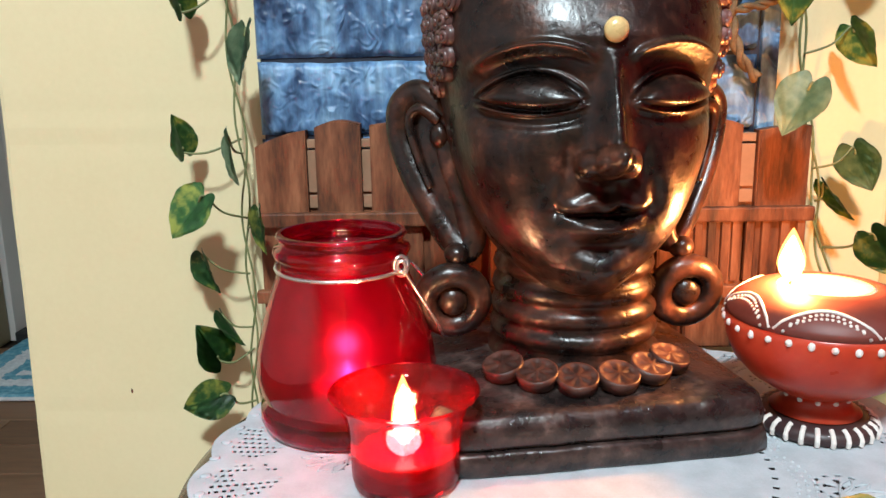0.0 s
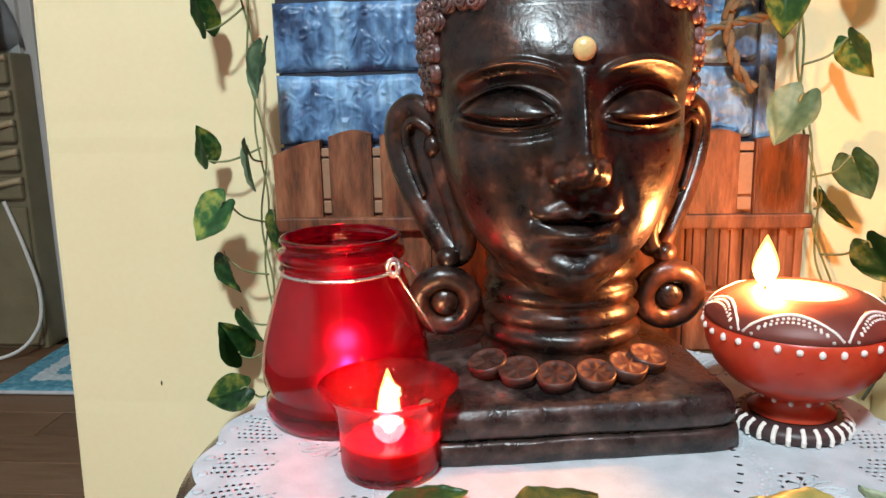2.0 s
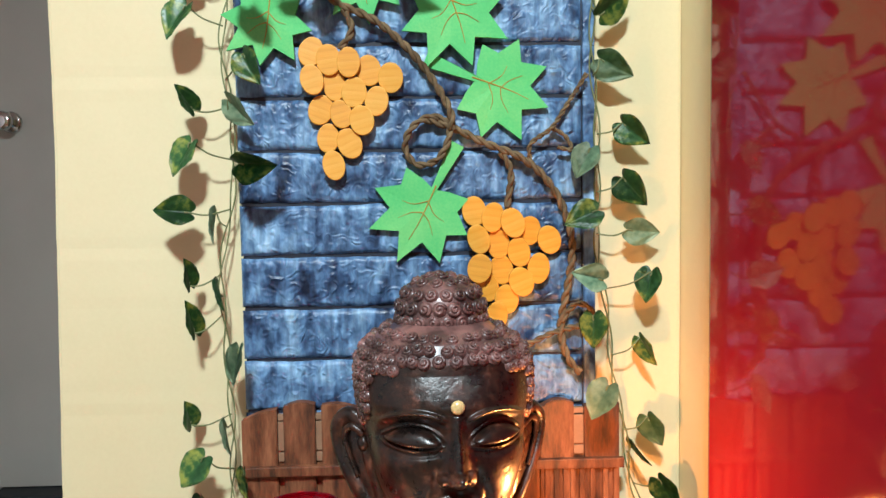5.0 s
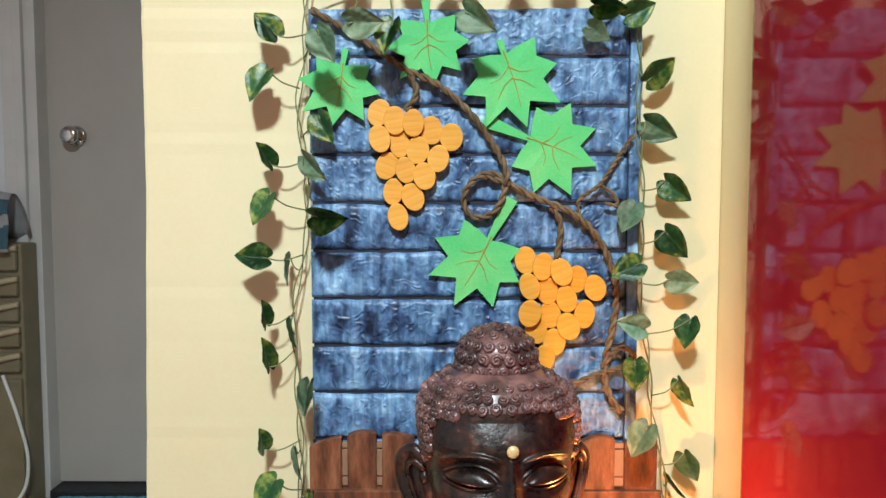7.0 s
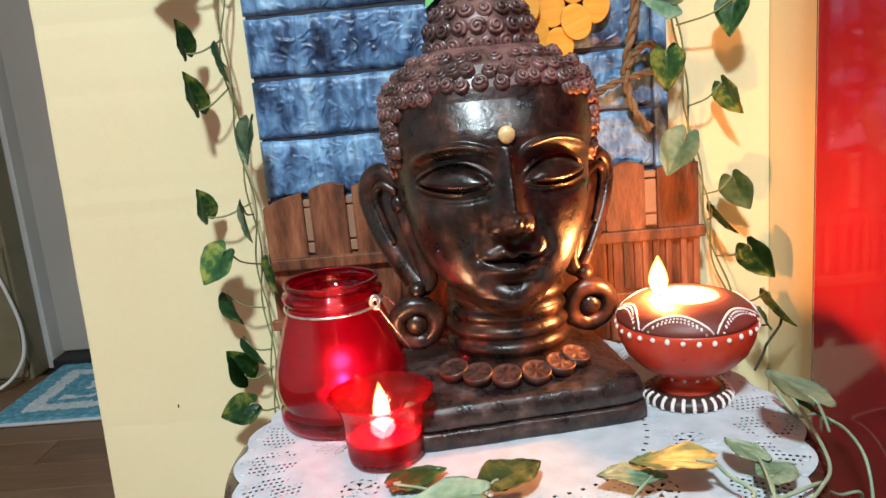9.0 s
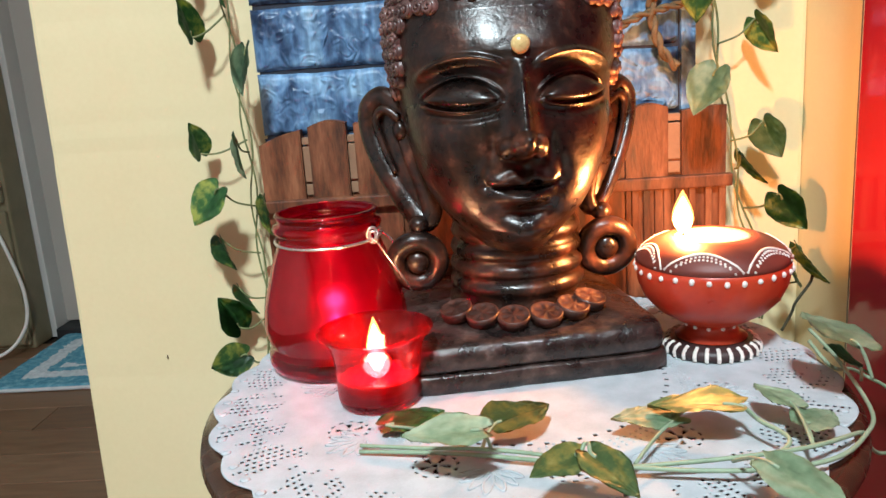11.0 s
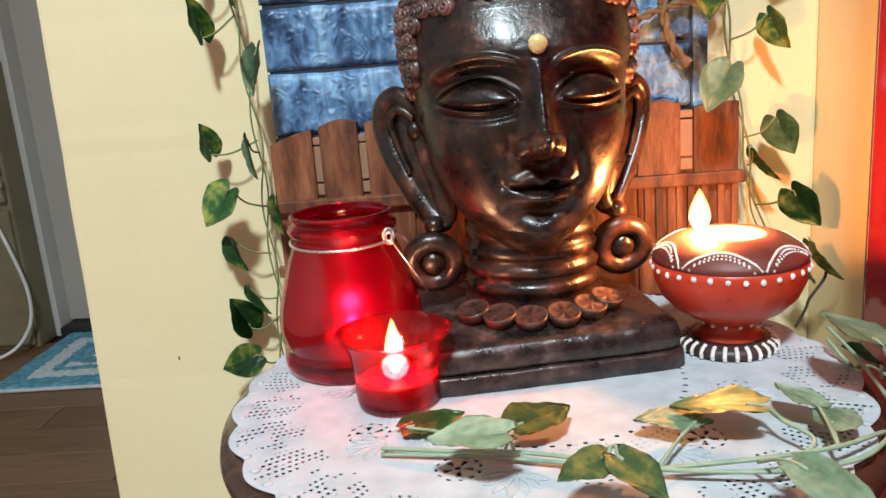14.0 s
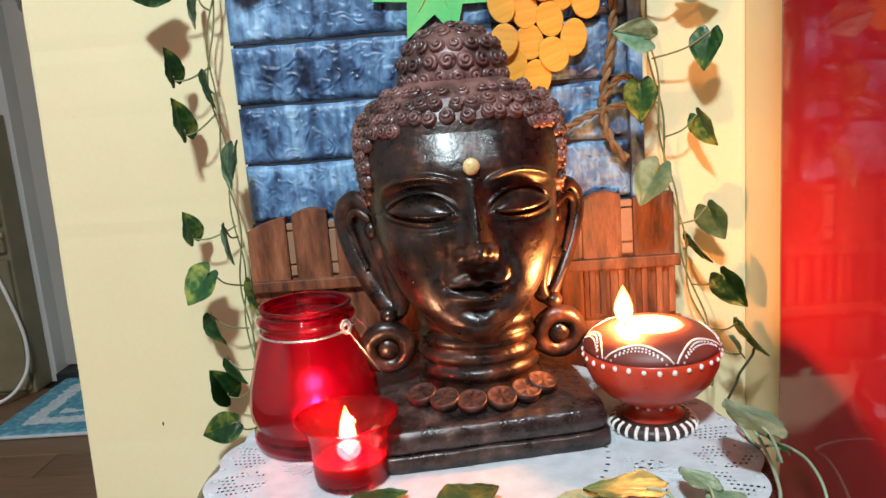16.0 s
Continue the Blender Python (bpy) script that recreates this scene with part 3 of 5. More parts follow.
HALF = [(.576, .004), (.578, .017), (.582, .0265), (.590, .0355), (.599, .0430), (.610, .0505), (.620, .0562), (.635, .0625), (.650, .0668), (.665, .0700), (.685, .0728), (.70, .0750), (.715, .0768), (.73, .0772), (.742, .0760), (.752, .0690), (.760, .0590), (.766, .048), (.772, .039)]
FRONT = [(.576, .028), (.578, .046), (.582, .058), (.590, .0670), (.599, .0715), (.612, .0735), (.640, .0768), (.665, .0802), (.685, .0830), (.697, .0852), (.705, .0858), (.711, .0848), (.718, .0823), (.726, .0787), (.736, .0738), (.744, .0715), (.752, .0685), (.760, .064), (.766, .054), (.772, .039)]
BACK = [(.576, .020), (.59, .050), (.62, .062), (.65, .072), (.69, .080), (.72, .080), (.742, .076), (.752, .068), (.760, .056), (.766, .045), (.772, .037)]


def g(d, s):
    return math.exp(-(d / s) ** 2)


def soft(x):
    x = min(1.0, max(0.0, x))
    return x * x * (3 - 2 * x)


def features(u, z):
    """Relief of the face, by the distance from its middle line and the height."""
    a = abs(u)
    h = 0.0
    # hollow between brow and cheek
    h -= 0.0125 * g(a - 0.0345, 0.023) * g(z - 0.690, 0.0125)
    # brow ridge, arched and running into the nose
    if 0.006 < a < 0.066:
        t = (a - 0.036) / 0.027
        zb = 0.7085 - 0.0085 * t * t - 0.002 * t
        w = soft((a - 0.006) / 0.008) * soft((0.066 - a) / 0.012)
        h += 0.0042 * w * (g(z - zb, 0.0016) if z > zb else g(z - zb, 0.0032))
    # heavy lid: an almond with pointed corners
    t = (a - 0.0355) / 0.0235
    if abs(t) < 1:
        k = 1 - t * t
        top, low = 0.6815 + 0.0122 * k ** 0.85 + 0.001 * t, 0.6815 - 0.0038 * k + 0.001 * t
        mid, half = (top + low) / 2, max(1e-4, (top - low) / 2)
        e = ((z - mid) / half) ** 2
        if e < 1:
            h += 0.0138 * math.sqrt(1 - e) * k ** 0.6
    t = (a - 0.0355) / 0.027
    if abs(t) < 1:
        k = 1 - t * t
        w = soft((1 - abs(t)) / 0.25)
        crease = 0.6825 + 0.0140 * k ** 0.8
        lower = 0.6810 - 0.0052 * k
        h += 0.0032 * w * g(z - crease, 0.0012)
        h += 0.0034 * w * g(z - lower, 0.0011)
        h -= 0.0026 * w * g(z - lower - 0.0024, 0.0009)
        h -= 0.0022 * w * g(z - lower + 0.0050, 0.0022)
    # nose: a thin ridge, a round tip and two round wings
    if z > 0.640:
        t = (0.706 - z) / (0.706 - 0.660)
        ramp = 0.0155 * min(1.0, max(0.0, t)) ** 0.9
        if z < 0.660:
            ramp *= soft((z - 0.640) / 0.020)
        h += ramp * math.exp(-abs(u / (0.0040 + 0.0026 * soft(t))) ** 2.0)
        h += 0.35 * ramp * g(a, 0.0105)
    e = (u / 0.0088) ** 2 + ((z - 0.6545) / 0.0090) ** 2
    if e < 1:
        h += 0.0100 * math.sqrt(1 - e)
    e = ((a - 0.0105) / 0.0056) ** 2 + ((z - 0.6525) / 0.0072) ** 2
    if e < 1:
        h += 0.0085 * math.sqrt(1 - e)
    h -= 0.0030 * g(a - 0.0185, 0.0030) * g(z - 0.652, 0.008)
    h -= 0.0015 * g(a - 0.0062, 0.0030) * g(z - 0.6435, 0.0022)
    # full cheeks, folds beside the mouth
    h += 0.0022 * g(a - 0.026, 0.024) * g(z - 0.640, 0.022)
    h -= 0.0026 * g(a - 0.024 - 0.25 * (0.645 - z), 0.004) * g(z - 0.637, 0.010)
    h -= 0.0022 * g(a, 0.0032) * g(z - 0.6400, 0.0036)
    # lips
    bow = 0.0022 * g(a - 0.006, 0.005) - 0.0016 * g(a, 0.0028)
    h += 0.0062 * math.exp(-abs(u / 0.0185) ** 2.4) * g(z - (0.6320 + bow - 0.02 * a), 0.0036)
    h += 0.0084 * math.exp(-abs(u / 0.0140) ** 2.4) * g(z - 0.6205, 0.0046)
    h -= 0.0052 * math.exp(-abs(u / 0.0205) ** 4) * g(z - (0.6265 + 0.16 * max(0, a - 0.010)), 0.0015)
    h -= 0.0030 * g(a - 0.0235, 0.0034) * g(z - 0.6295, 0.0048)
    # groove under the lip, and the chin
    h -= 0.0042 * g(a, 0.015) * g(z - 0.6105, 0.0042)
    h += 0.0056 * g(a, 0.0155) * g(z - 0.597, 0.0095)
    return h


def hair_start(theta):
    """Height of the hairline round the head."""
    a = abs(theta)
    return 0.740 - 0.007 * (a / 0.9) ** 2.4 if a < 0.9 else 0.733 - 0.055 * min(1.0, (a - 0.9) / 0.5)


def curl(bm, place, normal, r, turn, mat):
    """One snail curl: a low dome with a rounded strand wound on it."""
    z = normal.normalized()
    x = z.orthogonal().normalized()
    x = Matrix.Rotation(turn, 3, z) @ x
    y = z.cross(x)
    rows = []
    for t, up in ((1.0, -0.62), (0.92, -0.16), (0.80, 0.06), (0.5, 0.18), (0.2, 0.22)):
        rows.append([bm.verts.new(place + (x * math.cos(k * math.pi / 6) + y * math.sin(k * math.pi / 6)) * (t * r) + z * (r * up)) for k in range(12)])
    for p, q in zip(rows, rows[1:]):
        for j in range(12):
            bm.faces.new((p[j], p[(j + 1) % 12], q[(j + 1) % 12], q[j])).material_index = mat
    bm.faces.new(rows[-1]).material_index = mat
    n = 22
    strand = []
    for k in range(n + 1):
        t = k / n
        a = t * 2 * math.pi * 1.55
        rad = r * (0.74 - 0.66 * t)
        strand.append(place + (x * math.cos(a) + y * math.sin(a)) * rad + z * (r * (0.03 + 0.30 * t)))
    tube(bm, strand, r * 0.25, 7, mat=mat, taper=lambda t: 1.0 - 0.15 * t)


def rounded_slab(bm, half_x, half_y, z0, z1, inset, crown, mat):
    """A worn slab with soft corners; inset: how much its top draws in, crown: how far its middle rises."""
    steps = 96

    def ring(hx, hy, z, shake):
        out = []
        for k in range(steps):
            a = 2 * math.pi * k / steps
            c, s = math.cos(a), math.sin(a)
            n = 14
            r = (abs(c) ** n + abs(s) ** n) ** (-1 / n)
            w = 1 + shake * noise.noise(Vector((c * 5, s * 5, z * 90)))
            out.append(bm.verts.new((hx * c * r * w, hy * s * r * w, z + 0.0006 * noise.noise(Vector((c * 6, s * 6, z * 40))))))
        return out
    h = z1 - z0
    rows = [ring(half_x * 0.985, half_y * 0.985, z0, 0.004), ring(half_x, half_y, z0 + h * 0.12, 0.006), ring(half_x, half_y, z0 + h * 0.5, 0.006),
            ring(half_x - inset * 0.35, half_y - inset * 0.35, z0 + h * 0.86, 0.006), ring(half_x - inset * 0.75, half_y - inset * 0.75, z1 - h * 0.03, 0.006),
            ring(half_x - inset * 1.3, half_y - inset * 1.3, z1, 0.006)]
    for k in range(1, 6):
        f = 1 - k / 6
        rows.append(ring((half_x - inset * 1.3) * f, (half_y - inset * 1.3) * f, z1 + crown * (1 - f * f), 0.004))
    for p, q in zip(rows, rows[1:]):
        for k in range(steps):
            face = bm.faces.new((p[k], p[(k + 1) % steps], q[(k + 1) % steps], q[k]))
            face.material_index = mat
    for row in (rows[0], rows[-1]):
        bm.faces.new(row).material_index = mat


def statue():
    """A head on a plinth, as one mesh; the face looks along -y."""
    bm = bmesh.new()
    # plinth
    rounded_slab(bm, 0.0905, 0.0905, 0.0, 0.0125, 0.002, 0.0, 1)
    rounded_slab(bm, 0.0885, 0.0885, 0.0135, 0.031, 0.006, 0.007, 1)
    bmesh.ops.transform(bm, matrix=pose(-0.0015, 0, 0, 0, 0, 3), verts=bm.verts[:])
    off = -CLOTH
    # face and skull
    nz, nt = 290, 340
    rows = []
    zs = [0.576 + (0.772 - 0.576) * (i / nz) for i in range(nz + 1)]
    for z in zs:
        ax, fr, bk = lerp_table(z, HALF), lerp_table(z, FRONT), lerp_table(z, BACK)
        square = 0.97 - 0.10 * soft((z - 0.585) / 0.03) - 0.15 * soft((z - 0.592) / 0.02) * soft((0.685 - z) / 0.03)
        row = []
        for j in range(nt):
            th = -math.pi + 2 * math.pi * j / nt
            th = th - 0.42 * math.sin(th) if abs(th) < math.pi else th
            s, c = math.sin(th), math.cos(th)
            depth = fr if c > 0 else bk
            px, py = ax * (abs(s) ** square) * (1 if s > 0 else -1), -depth * (abs(c) ** square) * (1 if c > 0 else -1)
            out = Vector((s * 0.5, -c, 0)).normalized() if c > 0 else Vector((s, -c, 0))
            h = features(px, z) * min(1, (c - 0.12) / 0.2) if c > 0.12 else 0.0
            row.append(bm.verts.new((px + out.x * h, py + out.y * h, z + off)))
        rows.append(row)
    for i in range(nz):
        for j in range(nt):
            q = (j + 1) % nt
            bm.faces.new((rows[i][j], rows[i][q], rows[i + 1][q], rows[i + 1][j])).material_index = 3 if zs[i] > 0.744 else 0
    bm.faces.new(rows[0]).material_index = 0
    # top knot
    knot = [(0.0405, 0.758), (0.0405, 0.768), (0.0400, 0.780), (0.0375, 0.790), (0.0320, 0.801), (0.023, 0.808), (0.012, 0.8115), (0.0, 0.8125)]
    lathe(bm, [(r, z + off) for r, z in knot], (0, 0.004, 0), 48, 3)
    # curls of the cap
    for k in range(10):
        z = 0.689 + 0.0083 * k
        ax, fr, bk = lerp_table(z, HALF), lerp_table(z, FRONT), lerp_table(z, BACK)
        square = 0.87
        count = max(8, int(2 * math.pi * (ax + fr) / 2 / 0.0104))
        for j in range(count):
            th = -math.pi + 2 * math.pi * (j + 0.5 * (k % 2)) / count
            if z < hair_start(th) + 0.001:
                continue
            th += random.uniform(-0.25, 0.25) / count * 2 * math.pi
            lift = random.uniform(-0.0014, 0.0014)
            s, c = math.sin(th), math.cos(th)
            p = Vector((ax * abs(s) ** square * (1 if s > 0 else -1), -(fr if c > 0 else bk) * abs(c) ** square * (1 if c > 0 else -1), z + lift + off))
            slope = (lerp_table(z + 0.004, HALF) - lerp_table(z - 0.004, HALF)) / 0.008
            nrm = Vector((s, -c, min(1.6, max(-0.2, -slope))))
            curl(bm, p + nrm.normalized() * 0.0022, nrm, random.uniform(0.0056, 0.0063), random.random() * 6.28, 3)
    for k, (r, z, up) in enumerate(((0.0405, 0.7735, -0.05), (0.0398, 0.7855, 0.15), (0.0345, 0.7975, 0.6), (0.0235, 0.8070, 1.4), (0.010, 0.8120, 4.0))):
        count = max(1, int(2 * math.pi * r / 0.0126))
        for j in range(count):
            th = 2 * math.pi * (j + 0.5 * (k % 2)) / count
            nrm = Vector((math.sin(th), -math.cos(th), up))
            curl(bm, Vector((r * math.sin(th), 0.004 - r * math.cos(th), z + off)), nrm, random.uniform(0.0067, 0.0074), random.random() * 6.28, 3)
    # ears with long lobes, beads and ring pendants
    for s in (-1, 1):
        rim = curve_points([(s * x, y, z + off) for x, y, z in ((.069, .002, .666), (.076, .006, .679), (.085, .012, .685), (.0935, .016, .677), (.0940, .017, .661), (.088, .011, .641), (.079, .004, .622), (.069, -.003, .605), (.061, -.008, .597), (.056, -.008, .605), (.060, -.004, .625), (.067, .000, .648))], 8, closed=True)
        tube(bm, rim, 0.0056, 10, closed=True, flat=1.5)
        inner = curve_points([(s * x, y, z + off) for x, y, z in ((.073, -.001, .670), (.083, .003, .677), (.0895, .007, .671), (.087, .005, .655), (.079, -.001, .632))], 8)
        tube(bm, inner, 0.0036, 8, taper=lambda t: 1.1 - 0.6 * t)
        mid = bm.verts.new((s * 0.076, -0.001, 0.645 + off))
        ring = [bm.verts.new(p + Vector((0, -0.001, 0))) for p in rim]
        for k in range(len(ring)):
            bm.faces.new((mid, ring[k], ring[(k + 1) % len(ring)]))
        blob(bm, (s * 0.073, 0.001, 0.662 + off), (0.006, 0.008, 0.008))
        blob(bm, (s * 0.0655, -0.012, 0.5955 + off), (0.0075, 0.0075, 0.0068))
        hoop = [Vector((s * 0.0685 + 0.0155 * math.cos(a), -0.014 - 0.003 * math.sin(a), 0.5695 + 0.0155 * math.sin(a) + off)) for a in [2 * math.pi * k / 40 for k in range(40)]]
        tube(bm, hoop, 0.0072, 12, closed=True)
        blob(bm, (s * 0.0685, -0.0145, 0.5695 + off), (0.0088, 0.0065, 0.0088), u=20, v=14)
    # ringed neck
    neck = [(0.050, 0.532), (0.050, 0.540)]
    for k in range(4):
        z = 0.545 + 0.0125 * k
        r = 0.0475 - 0.0008 * k
        neck += [(r - 0.0022, z), (r + 0.0005, z + 0.0025), (r + 0.0016, z + 0.006), (r + 0.0005, z + 0.0095)]
    neck += [(0.043, 0.597), (0.036, 0.606)]
    lathe(bm, [(r, z + off) for r, z in neck], (0.004, -0.003, 0), 72, 0)
    # collar of flower discs
    for a in (-43, -26, -8, 11, 29, 44):
        t = radians(a)
        z = 0.5425 + 0.0035 * abs(a) / 44
        c = Vector((0.067 * math.sin(t), -0.004 - 0.065 * math.cos(t), z - 0.002 + off))
        n = Vector((math.sin(t) * 0.30, -math.cos(t) * 0.30, 1.0)).normalized()
        x = n.cross(Vector((0, 0, 1))).normalized()
        y = n.cross(x)
        rows_d = []
        for r, h in ((0.0102, -0.006), (0.0112, -0.001), (0.0110, 0.0012), (0.0100, 0.0012), (0.0090, 0.0), (0.007, 0.0), (0.004, 0.0), (0.0018, 0.0)):
            ring = []
            for k in range(28):
                b = 2 * math.pi * k / 28
                relief = 0.0013 * max(0.0, math.cos(7 * b)) if 0.003 < r < 0.0095 else (0.001 if r < 0.003 else 0)
                ring.append(bm.verts.new(c + (x * math.cos(b) + y * math.sin(b)) * r + n * (h + relief)))
            rows_d.append(ring)
        for p, q in zip(rows_d, rows_d[1:]):
            for k in range(28):
                bm.faces.new((p[k], p[(k + 1) % 28], q[(k + 1) % 28], q[k])).material_index = 4
        for row in (rows_d[0], rows_d[-1]):
            bm.faces.new(row).material_index = 4
    # forehead dot
    blob(bm, (0, -0.0872, 0.7135 + off), (0.0058, 0.0038, 0.0058), 2, 20, 14)
    ob = part("statue_head", bm, [LACQUER, PLINTH, GOLD, HAIR, DISC])
    ob.matrix_world = pose(0.0715, 0.412, CLOTH, 0, 0, 6)
    tagged(ob, "dark brown lacquered head statue with curled hair on a square plinth", "statue")


statue()


# ---- candles and glass ----
def flame(parent, place, radius, height, wick=0.006):
    w = bmesh.new()
    tube(w, curve_points([Vector(place) + Vector((0, 0, -0.003)), Vector(place) + Vector((0.0006, 0, wick * 0.6)), Vector(place) + Vector((0.002, 0, wick))], 5), 0.0009, 6)
    part("wick", w, WICK, parent, "charred wick")
    for name, k, m in (("flame", 1.0, FLAME), ("flame_core", 0.86, FLAME_CORE)):
        prof = [(0.0, 0.0), (0.45, 0.05), (0.8, 0.16), (1.0, 0.32), (0.93, 0.48), (0.70, 0.66), (0.40, 0.82), (0.15, 0.94), (0.0, 1.0)]
        bm = lathe(bmesh.new(), [(r * radius * k, z * height * k) for r, z in prof], (place[0], place[1], place[2] + wick * 0.5), 20)
        part(name, bm, m, parent, "bright candle flame" if k == 1.0 else "")


def glass_jar():
    root = thing("glass_jar", "deep red glass lantern jar with a wire bail handle", "jar", (-0.0565, 0.387, CLOTH))
    outer = [(0.0, 0.0), (0.044, 0.0), (0.0485, 0.002), (0.0505, 0.007), (0.050, 0.013), (0.0475, 0.0165), (0.0475, 0.019), (0.0505, 0.024), (0.0515, 0.034), (0.0495, 0.048), (0.0450, 0.064), (0.0400, 0.080), (0.0365, 0.089), (0.0345, 0.0925),
             (0.0345, 0.096), (0.0375, 0.0985), (0.0385, 0.101), (0.0375, 0.1035), (0.0345, 0.105), (0.0345, 0.1075), (0.0365, 0.110), (0.0355, 0.1115)]
    inner = [(max(0.0, r - 0.0026), z + (0.003 if z < 0.002 else 0)) for r, z in outer[::-1]]
    jar_bm = lathe(bmesh.new(), outer + inner, steps=96)
    # inside of the belly takes the lighter glass that carries the glow
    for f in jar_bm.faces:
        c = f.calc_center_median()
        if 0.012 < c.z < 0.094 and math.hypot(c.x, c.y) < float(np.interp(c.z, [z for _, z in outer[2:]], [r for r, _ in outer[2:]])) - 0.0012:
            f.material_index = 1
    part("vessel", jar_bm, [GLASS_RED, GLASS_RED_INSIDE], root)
    ringb = bmesh.new()
    tube(ringb, [Vector((0.0372 * math.cos(a), 0.0372 * math.sin(a), 0.0925 + 0.0012 * math.sin(a))) for a in [2 * math.pi * k / 60 for k in range(60)]], 0.0010, 8, closed=True)
    part("neck_wire", ringb, WIRE, root)
    eye = bmesh.new()
    tube(eye, [Vector((0.034 + 0.0036 * math.cos(a), -0.020 + 0.0012 * math.sin(2 * a), 0.0955 + 0.0052 * math.sin(a))) for a in [2 * math.pi * k / 24 for k in range(24)]], 0.0011, 8, closed=True)
    tube(eye, [Vector((0.0345 + 0.0022 * math.cos(a), -0.0215, 0.0955 + 0.0030 * math.sin(a))) for a in [2 * math.pi * k / 20 for k in range(20)]], 0.0010, 8, closed=True)
    part("wire_eye", eye, WIRE, root)
    bail = bmesh.new()
    tube(bail, curve_points([(0.036, -0.020, 0.092), (0.044, -0.018, 0.078), (0.052, -0.012, 0.062), (0.0555, 0.0, 0.050), (0.0545, 0.012, 0.046), (0.054, 0.024, 0.054), (0.048, 0.030, 0.070), (0.036, 0.030, 0.086), (0.020, 0.031, 0.094)], 8), 0.0009, 8)
    part("bail_handle", bail, WIRE, root, "thin bent wire handle")


glass_jar()


def jar_candle():
    root = thing("pillar_candle", "small pink wax candle burning low inside the red jar", "candle", (-0.0565, 0.387, CLOTH + 0.0032))
    part("wax", lathe(bmesh.new(), [(0.0, 0.0), (0.0215, 0.0), (0.0220, 0.002), (0.0218, 0.0175), (0.0205, 0.0190), (0.012, 0.0178), (0.0, 0.0174)], steps=48), WAX_PINK, root, "pink wax")
    flame(root, (0.0, 0.0, 0.0174), 0.0034, 0.014, wick=0.004)


jar_candle()


def votive():
    root = thing("votive_candle", "lit red votive candle in a flared glass cup", "candle", (-0.0185, 0.312, CLOTH))
    outer = [(0.0, 0.0), (0.022, 0.0), (0.0255, 0.0015), (0.0265, 0.006), (0.0267, 0.018), (0.0272, 0.027), (0.0288, 0.036), (0.0320, 0.0425), (0.0356, 0.0465), (0.0366, 0.0478)]
    inner = [(0.0356, 0.0482), (0.0308, 0.0430), (0.0274, 0.037), (0.0256, 0.028), (0.0250, 0.018), (0.0248, 0.006), (0.0, 0.004)]
    part("cup", lathe(bmesh.new(), outer + inner, steps=80), GLASS_VOTIVE, root)
    part("wax", lathe(bmesh.new(), [(0.0, 0.0045), (0.0240, 0.0050), (0.0243, 0.0165), (0.0235, 0.0180), (0.018, 0.0172), (0.006, 0.0164), (0.0, 0.0162)], steps=48), WAX_RED, root, "red wax")
    flame(root, (-0.0005, 0.0, 0.0165), 0.0062, 0.036)


votive()


